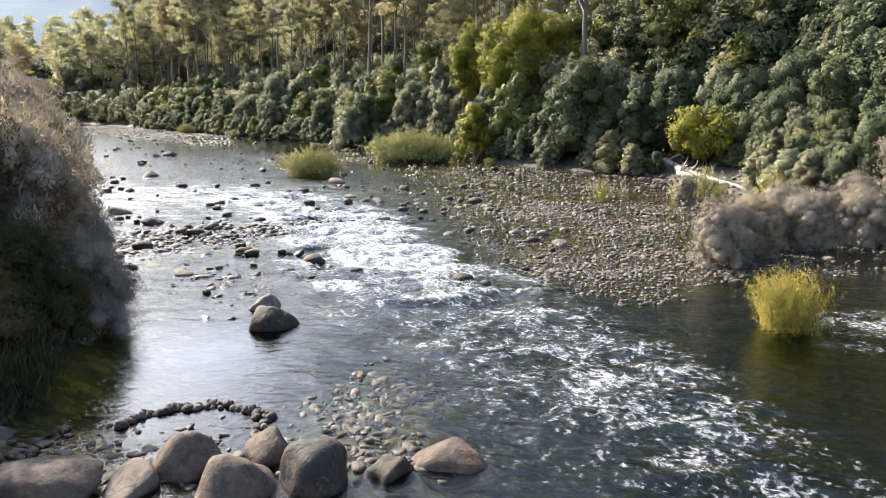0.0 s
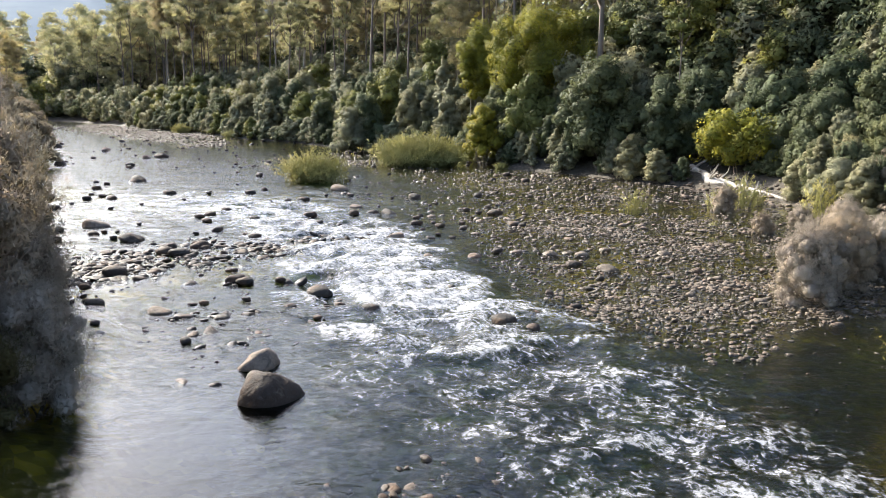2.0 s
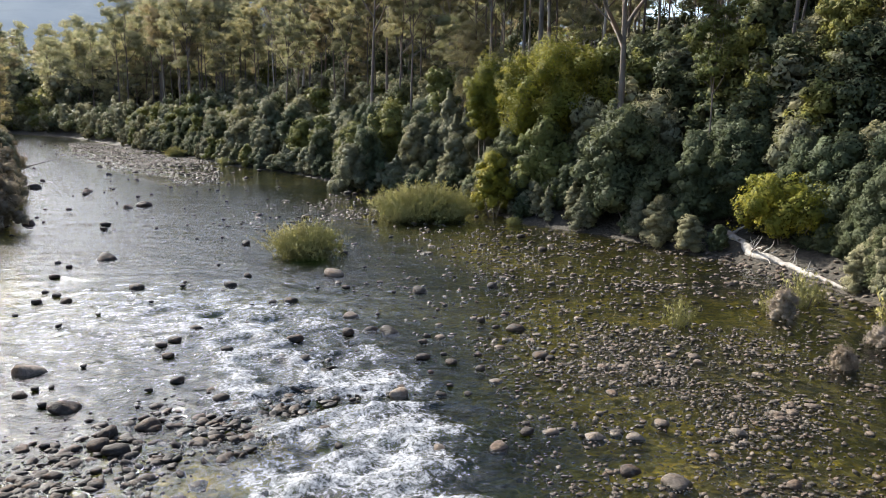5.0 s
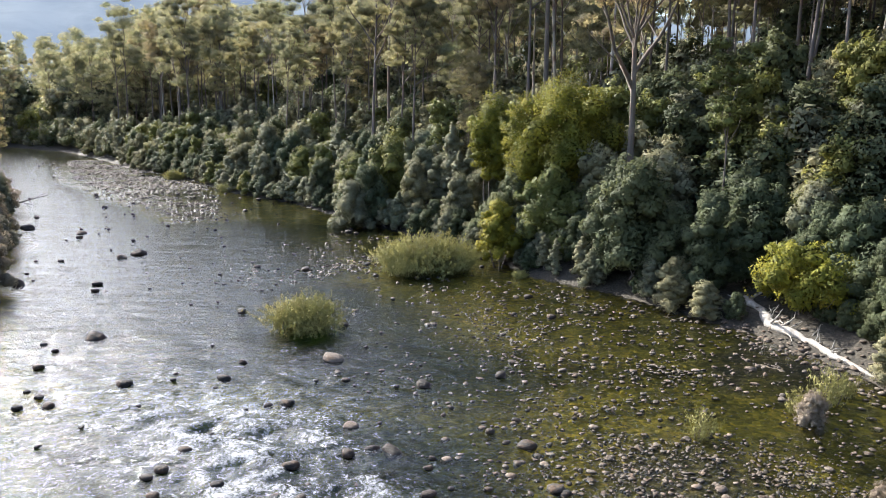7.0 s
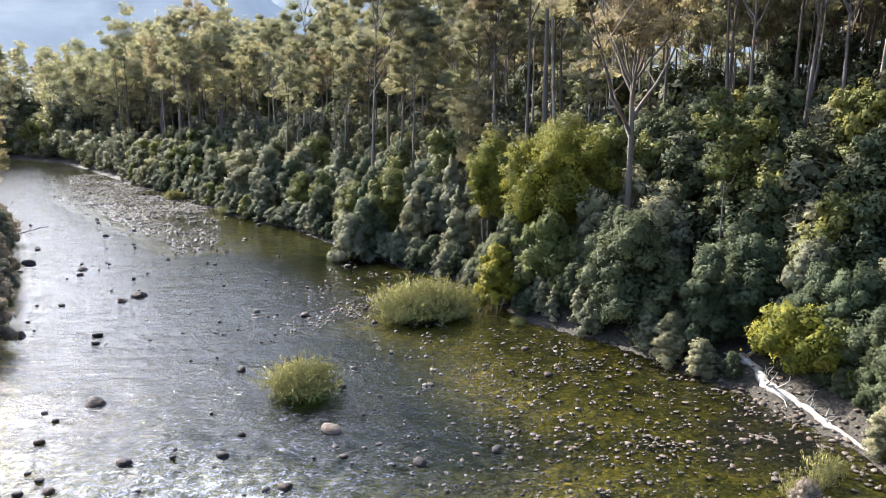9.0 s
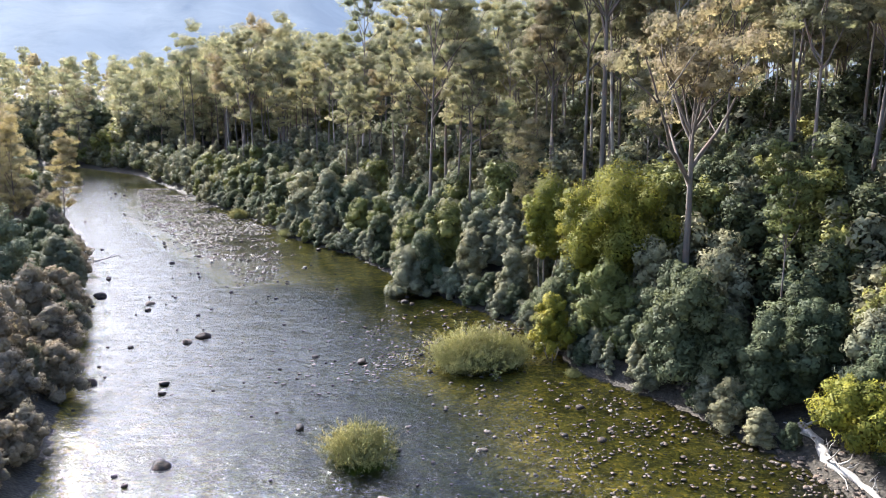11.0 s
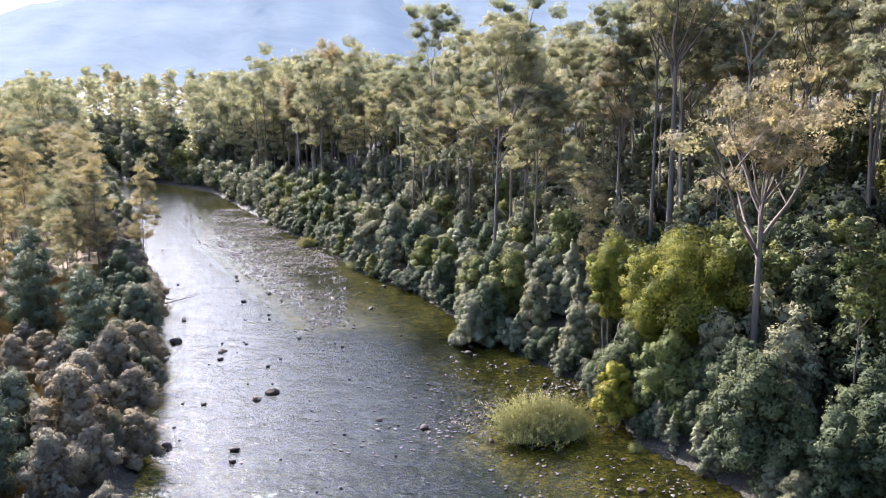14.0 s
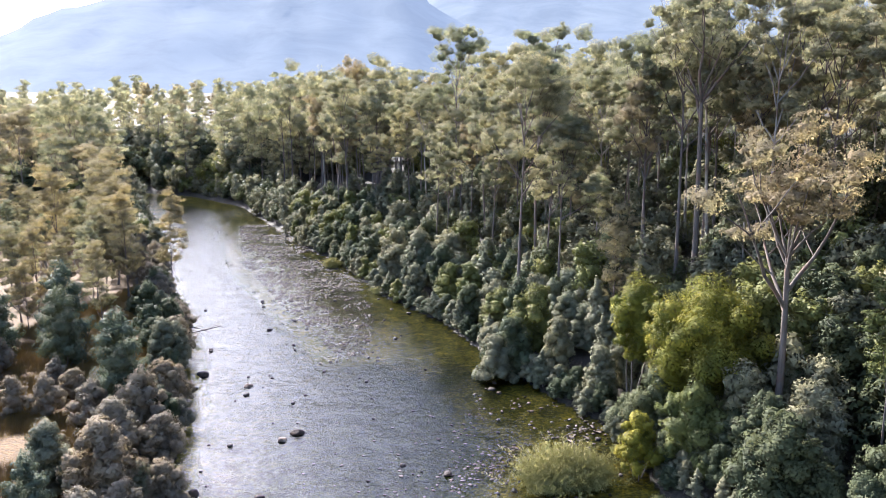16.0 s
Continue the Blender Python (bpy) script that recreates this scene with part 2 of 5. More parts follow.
def water_material():
    n = Nodes("river_water")
    foam_a = n.add("ShaderNodeAttribute", attribute_name="foam").outputs["Fac"]
    rip_a = n.add("ShaderNodeAttribute", attribute_name="ripple").outputs["Fac"]
    flow = n.place(1.0, (0.8, 1.1, 1.0), -18.0)
    w1 = n.noise(flow, 1.6, 3.0, 0.55, 0.6)
    w2 = n.noise(flow, 5.0, 5.0, 0.7, 0.4)
    w3 = n.noise(flow, 0.35, 2.0)
    w0 = n.noise(n.place(1.0, (0.6, 1.0, 1.0), -15.0), 0.8, 2.0, 0.5, 0.5)
    h = n.maths("ADD", n.maths("ADD", n.maths("MULTIPLY", w1, 0.4), n.maths("MULTIPLY", w0, 0.3)), n.maths("MULTIPLY", w2, 0.16))
    h = n.maths("MULTIPLY", h, n.maths("MULTIPLY", rip_a, n.span(w3, 0.36, 0.64, 0.75, 1.25)))
    normal = n.bump(h, 1.0, 0.34)
    gloss = n.add("ShaderNodeBsdfGlossy")
    n.put(gloss, "Color", (1, 1, 1, 1))
    dash = n.noise(n.place(1.0, (0.85, 1.6, 1.0), 12.0), 1.5, 6.0, 0.68, 1.4)
    n.put(gloss, "Roughness", n.maths("MULTIPLY", n.span(rip_a, 0.3, 0.8, 0.45, 1.0), n.maths("MULTIPLY", n.span(foam_a, 0.1, 0.6, 1.0, 0.45), n.span(dash, 0.36, 0.64, 0.06, 0.13))))
    n.put(gloss, "Normal", normal)
    clear = n.add("ShaderNodeBsdfTransparent")
    deep_a = n.add("ShaderNodeAttribute", attribute_name="deep").outputs["Fac"]
    n.put(clear, "Color", n.mix(deep_a, (0.8, 0.82, 0.68), (0.12, 0.2, 0.1)))
    fres = n.add("ShaderNodeFresnel")
    n.put(fres, "IOR", 1.33)
    n.put(fres, "Normal", normal)
    body = n.shade(fres.outputs[0], clear.outputs[0], gloss.outputs[0])
    f1 = n.noise(n.place(1.0, (0.9, 0.75, 1.0), 25.0), 2.3, 6.0, 0.7, 0.9)
    f2 = n.noise(n.place(1.0, (1.0, 0.7, 1.0), 25.0), 0.6, 3.0, 0.5, 0.8)
    f3 = n.noise(n.place(1.0, (0.9, 0.8, 1.0), 25.0), 8.0, 4.0, 0.7, 0.6)
    f = n.maths("ADD", n.maths("ADD", n.maths("MULTIPLY", f1, 0.42), n.maths("MULTIPLY", f2, 0.14)), n.maths("MULTIPLY", f3, 0.44))
    edge = n.span(foam_a, 0.0, 1.0, 0.6, 0.435)
    mask = n.maths("MULTIPLY", n.span(n.maths("SUBTRACT", f, edge), 0.0, 0.15), n.span(foam_a, 0.04, 0.3))
    froth = n.principled((0.36, 0.37, 0.38), 0.9, n.bump(f1, 0.8, 0.12))
    return n.done(n.shade(n.maths("MULTIPLY", mask, 0.88), body, froth))


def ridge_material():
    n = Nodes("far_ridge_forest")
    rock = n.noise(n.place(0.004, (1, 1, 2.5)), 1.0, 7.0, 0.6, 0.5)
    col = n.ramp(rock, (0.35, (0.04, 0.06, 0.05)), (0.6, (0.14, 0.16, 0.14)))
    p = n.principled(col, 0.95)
    # aerial haze painted as an even blue emission mixed over the slopes
    haze_glow = n.add("ShaderNodeEmission")
    n.put(haze_glow, "Color", (0.58, 0.68, 0.84, 1))
    n.put(haze_glow, "Strength", 0.31)
    return n.done(n.shade(0.55, p, haze_glow.outputs[0]))


MAT["ground"] = ground_material()
MAT["water"] = water_material()
MAT["ridge"] = ridge_material()

# ---- plan of the valley ----
RIGHT = [(60, -120), (44, -40), (36, 0), (30, 20), (25, 34), (22.5, 45), (23, 58), (22.3, 65.7), (19.2, 74.8), (16.3, 79), (11.7, 86), (5, 92.5), (0.7, 107),
         (-8.9, 117), (-18, 130), (-27.6, 145), (-40, 157), (-60.4, 186), (-76, 204), (-104.6, 242), (-127, 271), (-160, 295), (-230, 314), (-420, 342)]
LEFT = [(-20, -120), (-9, -40), (-7, 0), (-5.4, 14), (-5.2, 19), (-6.8, 24), (-9, 29.6), (-12.5, 36), (-18, 45), (-27, 61), (-38, 83), (-46.5, 100), (-63, 127), (-74, 143),
        (-106, 186), (-142, 235), (-172, 279), (-240, 303), (-420, 332)]


def line_distance(p, line):
    best = np.full(len(p), 1e9)
    for (ax, ay), (bx, by) in zip(line[:-1], line[1:]):
        d = np.array([bx - ax, by - ay])
        t = np.clip(((p - (ax, ay)) @ d) / (d @ d), 0, 1)
        best = np.minimum(best, np.hypot(*(p - (ax, ay) - t[:, None] * d).T))
    return best


def inside(p, poly):
    x, y = p.T
    hit = np.zeros(len(p), bool)
    for (ax, ay), (bx, by) in zip(poly, poly[1:] + poly[:1]):
        if ay != by:
            hit ^= ((ay > y) != (by > y)) & (x < (bx - ax) * (y - ay) / (by - ay) + ax)
    return hit


RIVER = RIGHT + LEFT[::-1]


def hashed(i, j, seed):
    v = np.sin(i * 127.1 + j * 311.7 + seed * 74.7) * 43758.5453
    return v - np.floor(v)


def value_noise(x, y, seed=0):
    i, j = np.floor(x), np.floor(y)
    u, v = x - i, y - j
    u, v = u * u * (3 - 2 * u), v * v * (3 - 2 * v)
    return ((hashed(i, j, seed) * (1 - u) + hashed(i + 1, j, seed) * u) * (1 - v)
            + (hashed(i, j + 1, seed) * (1 - u) + hashed(i + 1, j + 1, seed) * u) * v)


def fbm(x, y, seed=0, octaves=4):
    return sum(value_noise(x * 2 ** k, y * 2 ** k, seed + k) / 2 ** (k + 1) for k in range(octaves)) - 0.5


def smooth(v):
    v = np.clip(v, 0, 1)
    return v * v * (3 - 2 * v)


def bump_at(p, x, y, rx, ry, turn=0.0):
    a = radians(turn)
    dx, dy = p[:, 0] - x, p[:, 1] - y
    u, v = dx * math.cos(a) + dy * math.sin(a), -dx * math.sin(a) + dy * math.cos(a)
    return np.exp(-(u / rx) ** 2 - (v / ry) ** 2)


BAR = [(-107, 230), (-80, 179), (-57, 148.5), (-45, 134), (-37, 123), (-34, 126), (-39, 145), (-49, 168), (-62, 186), (-78, 206), (-100, 234)]


def bar_mask(p):
    """How far the river bed is heaped up into gravel bars, 0 to 1."""
    main = np.maximum.reduce([bump_at(p, 9, 38, 7, 9), bump_at(p, 9, 52, 9, 12), 0.9 * bump_at(p, 16, 66, 6, 10), 0.75 * bump_at(p, 4, 74, 10, 8, -30)])
    left = 0.8 * bump_at(p, -9, 38, 3.2, 8, -38)
    up = smooth(1.2 - line_distance(p, BAR + BAR[:1]) / 6) * 0.8
    up = np.where(inside(p, BAR), 1.0, up) * smooth((line_distance(p, RIGHT) - 0.5) / 4)
    mid = 0.8 * bump_at(p, -4, 98, 3.5, 16, -38)
    near = 0.9 * bump_at(p, 0.6, 20.5, 1.6, 2.2) + 0.9 * bump_at(p, -3.6, 17.2, 3.5, 2.0)
    return np.maximum.reduce([main, left, up, mid, np.minimum(near, 1)])


def ground_height(p):
    p = np.asarray(p, float)
    x, y = p.T
    dr, dl = line_distance(p, RIGHT), line_distance(p, LEFT)
    wet = inside(p, RIVER)
    d = np.minimum(dr, dl)
    bed = -0.12 - 0.25 * smooth(d / 7) - 0.95 * smooth((dr - 9) / 13) * smooth((y - 56) / 14) * smooth(dl / 5) + 0.3 * fbm(x / 3, y / 3, 5) - 0.75 * smooth((62 - y) / 8) * smooth(d / 3)
    bed -= 1.5 * bump_at(p, 13, 22, 6, 10) + 0.5 * bump_at(p, -3, 23, 2.5, 4) + 0.35 * bump_at(p, -25, 110, 8, 30, -35)
    bars = bar_mask(p)
    bed += 0.15 * bump_at(p, 0.6, 21.2, 1.1, 2.0, -15) + 0.1 * bump_at(p, 0.9, 19.0, 0.9, 0.7) + 0.1 * bump_at(p, -3.8, 18.4, 2.4, 1.1)
    heap_up = 0.06 * bump_at(p, 8.6, 37.5, 3.6, 7.0, -12)
    bed = bed * (1 - 0.93 * bars) + bars * (np.where(y > 100, -0.09, 0.05) + np.where(y > 100, 0.12, 0.16) * fbm(x / 2, y / 2, 9)) + heap_up
    right = 0.1 + 0.9 * smooth(dr / 3) + 6.2 * smooth(dr / 28) + np.interp(y, [90, 150, 260], [0.26, 0.12, 0.05]) * dr * smooth(dr / 40) + 3.0 * fbm(x / 30, y / 30, 3) * smooth(dr / 20)
    right = np.where(dr > 400, 0.06 * 400 + 8 + (dr - 400) * 0.02, right)
    left = 0.1 + 1.7 * smooth(dl / 4) + 0.012 * dl + 2.0 * fbm(x / 25, y / 25, 4) * smooth(dl / 15)
    return np.where(wet, bed, np.where(dr < dl, right, left))


def ground_at(x, y):
    return float(ground_height([(x, y)])[0])


def mesh_from(name, verts, faces, smooth_shade=False):
    """A mesh from an array of vertices and one or more arrays of faces (rows of three or four)."""
    mesh = bpy.data.meshes.new(name)
    if not isinstance(faces, list):
        faces = [faces]
    faces = [np.asarray(f, np.int32) for f in faces if len(f)]
    loops = np.concatenate([f.ravel() for f in faces])
    sizes = np.concatenate([np.full(len(f), f.shape[1], np.int32) for f in faces])
    mesh.vertices.add(len(verts))
    mesh.vertices.foreach_set("co", np.asarray(verts, np.float32).ravel())
    mesh.loops.add(len(loops))
    mesh.loops.foreach_set("vertex_index", loops)
    mesh.polygons.add(len(sizes))
    mesh.polygons.foreach_set("loop_start", np.concatenate([[0], np.cumsum(sizes)[:-1]]).astype(np.int32))
    mesh.polygons.foreach_set("use_smooth", np.full(len(sizes), smooth_shade))
    mesh.update(calc_edges=True)
    return mesh


def attribute(mesh, name, values):
    mesh.attributes.new(name, "FLOAT", "POINT").data.foreach_set("value", np.asarray(values, np.float32))


def axis(*pieces):
    """Grid lines: pieces of (start, end, step)."""
    return np.unique(np.concatenate([np.arange(a, b + 1e-6, s) for a, b, s in pieces]).round(3))


def grid(xs, ys):
    x, y = np.meshgrid(xs, ys)
    p = np.stack([x.ravel(), y.ravel()], 1)
    n, m = len(xs), len(ys)
    k = (np.arange(m - 1)[:, None] * n + np.arange(n - 1)).ravel()
    return p, np.stack([k, k + 1, k + n + 1, k + n], 1)


# ground: one sheet to the horizon
gx = axis((-4000, -600, 200), (-600, -200, 20), (-200, -60, 2), (-60, -24, 1), (-24, 30, 0.5), (30, 60, 1.5), (60, 200, 10), (200, 4000, 200))
gy = axis((-1500, -100, 200), (-100, 10, 5), (10, 70, 0.5), (70, 130, 1), (130, 310, 2), (310, 600, 15), (600, 4000, 200))
gp, gf = grid(gx, gy)
gz = ground_height(gp)
ground_mesh = mesh_from("ground", np.column_stack([gp, gz]), gf, True)
dl_, dr_ = line_distance(gp, LEFT), line_distance(gp, RIGHT)
dry = np.where(inside(gp, RIVER), 0, np.where(dl_ < dr_, 0.8 * smooth((dl_ - 3) / 5), 0.75 * smooth((dr_ - 38) / 10) * bump_at(gp, 62, 150, 45, 60)))
attribute(ground_mesh, "dry", dry)
shore = 0.45 * np.exp(-dr_ / 1.3) * smooth((gp[:, 1] - 52) / 6) * smooth((90 - gp[:, 1]) / 8)
attribute(ground_mesh, "bar", np.maximum(bar_mask(gp) * np.where((gp[:, 1] > 90) & ~inside(gp, RIVER), 0, 1), np.maximum(shore, 1.3 * bump_at(gp, -6, 18.5, 3, 5))))
ground_mesh.materials.append(MAT["ground"])
ground = tagged(new("ground", ground_mesh), "river bed and banks of gravel, leaf litter and dry grass", "ground", kind="structure")

# water: one rippled sheet over the bed, rough where it falls over the bar
wx = axis((-420, -120, 6), (-120, -75, 1.2), (-75, -44, 0.5), (-44, -20, 0.25), (-20, 16, 0.16), (16, 40, 0.6), (40, 64, 4))
wy = axis((-120, 10, 5), (10, 16, 0.5), (16, 58, 0.16), (58, 104, 0.25), (104, 160, 0.5), (160, 220, 1.2), (220, 384, 5))
wp, wf = grid(wx, wy)
near = inside(wp, RIVER) | (np.minimum(line_distance(wp, RIGHT), line_distance(wp, LEFT)) < 2.0)
keep = near[wf].any(1)
used = np.unique(wf[keep])
index = np.full(len(wp), -1)
index[used] = np.arange(len(used))
wp, wf = wp[used], index[wf[keep]]
RAPID = [(-16, 62), (-9, 55), (-4.5, 46), (-1.8, 38), (0.2, 33), (2.0, 28.5), (4.2, 24.5), (7, 20.5), (10, 15), (14, 5)]
rd = line_distance(wp, RAPID)
wide = np.interp(wp[:, 1], [5, 15, 20, 28, 38, 46, 55, 62], [6, 5.6, 5.2, 5.0, 4.2, 4.8, 6, 7])
power = np.interp(wp[:, 1], [5, 15, 19, 24, 30, 34, 40, 44, 50, 58, 66], [0.3, 0.3, 0.34, 0.44, 0.66, 0.88, 0.92, 0.85, 0.74, 0.56, 0.1])
rapid = smooth(1.25 - rd / wide) * power * smooth((np.interp(wp[:, 1], [10, 18, 22, 25, 29, 35, 60], [10.6, 9.6, 9.2, 8.8, 8.2, 8.8, 20]) - wp[:, 0]) / 2.2)
x, y = wp.T
flow, cross = x * 0.5 - y * 0.86, x * 0.86 + y * 0.5
ridged = 1 - 4 * np.abs(fbm(flow / 1.7 + 0.6 * fbm(x / 2, y / 2, 41), cross / 3.0, 31, 3))          # crests lie across the current
ridged = np.clip(ridged, -0.4, 1)
crest = smooth((ridged - 0.3) / 0.6)
tail = smooth((np.clip(1 - 4 * np.abs(fbm((flow - 0.45) / 1.7 + 0.6 * fbm(x / 2, y / 2, 41), cross / 3.0, 31, 3)), -0.4, 1) - 0.2) / 0.7)      # froth trails down from each crest
foam = rapid * (0.46 + 0.6 * fbm(x / 2.6, y / 2.6, 21) + 0.75 * crest + 0.45 * tail)
foam = np.maximum(foam, rapid / power * (0.6 + 0.45 * fbm(x / 1.1, y / 1.1, 23)) * smooth((y - 14) / 4) * smooth((64 - y) / 14))
swirl = np.maximum(bump_at(wp, 12.9, 27.8, 2.2, 1.9), bump_at(wp, 12.0, 26.0, 1.6, 1.0))
foam = np.maximum(foam, swirl * (0.7 + 0.9 * fbm(x / 1.2, y / 0.5, 29)))
foam = np.maximum(foam, 0.32 * bump_at(wp, -9, 62, 9, 12))
foam = np.maximum(foam, 0.14 * bump_at(wp, -60, 135, 30, 40, -35))
foam = np.maximum(foam, 0.42 * bump_at(wp, -120, 255, 12, 22, -40))
riffle = np.clip(bump_at(wp, -13, 56, 12, 13, -30) + 0.3 * bump_at(wp, -24, 84, 12, 14, -35), 0, 1)
speck = 1 - 4 * np.abs(fbm((x * 0.92 + y * 0.38) / 1.3, (y * 0.92 - x * 0.38) / 0.5, 51, 3))          # small broken crests of the riffle
foam = np.maximum(foam, riffle * (0.62 * smooth((speck - 0.45) / 0.35) + 0.2))
ripple = 0.6 + 0.15 * rapid + 0.35 * bump_at(wp, -14, 70, 14, 22, -35)
calm = np.maximum.reduce([bump_at(wp, -3.6, 23, 3.0, 5.5), bump_at(wp, 13, 24, 5.5, 9), bump_at(wp, 13, 14, 4, 9)])
ripple = ripple * (1 - 0.9 * calm * (1 - rapid))
quiet = smooth((line_distance(wp, RIGHT) - 5) / 15)
ripple = ripple * np.where(wp[:, 1] > 50, 1 - smooth((wp[:, 1] - 50) / 12) * 0.7 * (1 - quiet), 1)
wave = rapid * (0.24 * ridged + 0.3 * fbm(x / 0.9, y / 0.9, 33) + 0.14 * fbm(x / 0.35, y / 0.35, 34)) * 1.25 
chop = np.interp(y, [58, 72, 140], [0.36, 0.17, 0.1]) + 0.4 * fbm(x / 9, y / 9, 36) * np.interp(y, [80, 130], [1, 0.4]) + 1.0 * bump_at(wp, -14, 55, 13, 15, -30) + 0.15 * bump_at(wp, -22, 80, 14, 16, -35)
chop *= (1 - 0.85 * np.clip(np.maximum(calm, 0.9 * bump_at(wp, 12, 66, 11, 22) + 0.8 * bump_at(wp, 0, 92, 8, 14, -35)), 0, 1))
u, v = x * 0.92 + y * 0.38 + 0.5 * fbm(x / 1.7, y / 1.7, 37), y * 0.92 - x * 0.38 + 0.5 * fbm(x / 1.9, y / 1.9, 38)
wave += np.clip(chop, 0.06, 1.6) * (0.15 * fbm(u / 1.5, v / 0.6, 35, 3) + 0.05 * fbm(u / 0.6, v / 0.34, 39, 2))
wave -= 0.05 * rapid
depth = -ground_height(wp)
water_mesh = mesh_from("water", np.column_stack([wp, wave]), wf, True)
attribute(water_mesh, "foam", np.clip(foam, 0, 1))
attribute(water_mesh, "ripple", ripple)
attribute(water_mesh, "deep", smooth((depth - 0.18) / 0.8))
water_mesh.materials.append(MAT["water"])
tagged(new("water", water_mesh), "shallow clear river broken by white rapids over stones", "river", kind="structure")


def ridge(name, far, profile, seed, label):
    """A far mountain ridge: profile gives (bearing in degrees from +y, height angle in degrees)."""
    b = np.linspace(profile[0][0], profile[-1][0], 160)
    top = np.interp(b + 1.8, *zip(*profile))
    rows = []
    for k, u in enumerate(np.linspace(0, 1, 14)):
        r = far * (0.72 + 0.28 * u)
        h = far * np.tan(np.radians(top)) * u ** 1.15 * (1 + 0.35 * fbm(b / 3.0, np.full_like(b, u * 5), seed) * (1 - u * 0.7))
        h += far * 0.009 * fbm(b / 0.7, np.full_like(b, u * 3), seed + 5) * u
        rows.append(np.column_stack([r * np.sin(np.radians(b)), r * np.cos(np.radians(b)), h - 5 + 34 * u]))
    n = len(b)
    k = (np.arange(13)[:, None] * n + np.arange(n - 1)).ravel()
    mesh = mesh_from(name, np.concatenate(rows), np.stack([k, k + 1, k + n + 1, k + n], 1), True)
    mesh.materials.append(MAT["ridge"])
    return tagged(new(name, mesh), label, "mountain", kind="structure")


# both ridges glow faintly blue in place of haze in the distance
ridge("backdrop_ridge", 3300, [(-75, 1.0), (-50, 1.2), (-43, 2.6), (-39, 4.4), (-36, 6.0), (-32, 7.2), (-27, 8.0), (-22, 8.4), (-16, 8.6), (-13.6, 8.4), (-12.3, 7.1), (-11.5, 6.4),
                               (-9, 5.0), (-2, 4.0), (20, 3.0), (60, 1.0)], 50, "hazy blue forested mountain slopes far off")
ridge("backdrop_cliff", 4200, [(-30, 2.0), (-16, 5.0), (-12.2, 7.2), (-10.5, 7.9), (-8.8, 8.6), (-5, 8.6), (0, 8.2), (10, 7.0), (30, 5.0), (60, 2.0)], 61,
      "haze-blue mountain cliffs behind a notch in the ridge")

# ---- plants ----
rng = np.random.default_rng(7)


def unit(v):
    return v / np.maximum(np.linalg.norm(v, axis=-1, keepdims=True), 1e-9)


def leaves(centres, outward, size, aspect=0.45, loose=0.9, hang=0.0, three=False, spread=0.45):
    """One small leaf spray at each centre: a kite of four corners, or a triangle."""
    m = len(centres)
    if loose < 0.5:          # leaves along a shoot
        a = unit(outward * (1 - loose) + loose * rng.normal(size=(m, 3)) + (0, 0, -hang))
        b = unit(np.cross(a, rng.normal(size=(m, 3))))
    else:                    # leaves that face out of the crown
        face = unit(outward + rng.normal(size=(m, 3)) * 0.42 * loose + (0, 0, 0.28))
        a = unit(np.cross(face, rng.normal(size=(m, 3)) + (0, 0, 0.001)))
        a = unit(a + (0, 0, -hang))
        b = unit(np.cross(face, a))
    s = size * (1 + spread * rng.uniform(-1, 1, (m, 1)))
    if three:
        v = np.stack([centres - a * s * 0.45 + b * s * aspect * 0.6, centres - a * s * 0.45 - b * s * aspect * 0.6, centres + a * s * 0.65], 1)
        return v.reshape(-1, 3), np.arange(3 * m).reshape(-1, 3)
    v = np.stack([centres - a * s * 0.5, centres + b * s * aspect * 0.5, centres + a * s * 0.5, centres - b * s * aspect * 0.5], 1)
    return v.reshape(-1, 3), np.arange(4 * m).reshape(-1, 4)


def ico(level):
    bm = bmesh.new()
    bmesh.ops.create_icosphere(bm, subdivisions=level, radius=1)
    v = np.array([q.co for q in bm.verts])
    f = np.array([[q.index for q in face.verts] for face in bm.faces])
    bm.free()
    return v, f


ICO2, ICO3, ICO4 = ico(2), ico(3), ico(4)


def lumps(d, seed, scale=1.6):
    """A smooth lumpy radius for unit directions d."""
    return np.array([noise.noise(Vector((d_ * scale + seed * 3.7).tolist())) for d_ in d])


def facing(mesh, out):
    if np.abs(out).max() > 0:
        mesh.attributes.new("out", "FLOAT_VECTOR", "POINT").data.foreach_set("vector", np.asarray(out, np.float32).ravel())


class Bits:
    """Collects pieces of mesh and joins them into one; out is the way each leaf clump faces."""

    def __init__(self):
        self.v, self.f, self.n, self.out = [], {3: [], 4: []}, 0, []

    def add(self, v, f, out=None):
        f = np.asarray(f)
        self.v.append(np.asarray(v))
        self.out.append(np.zeros((len(v), 3)) if out is None else np.repeat(out, len(v) // len(out), 0))
        self.f[f.shape[1]].append(f + self.n)
        self.n += len(v)

    def mesh(self, name, material, smooth_shade=False):
        faces = [np.concatenate(k) for k in self.f.values() if k]
        m = mesh_from(name, np.concatenate(self.v), faces, smooth_shade)
        facing(m, np.concatenate(self.out))
        m.materials.append(material)
        return m


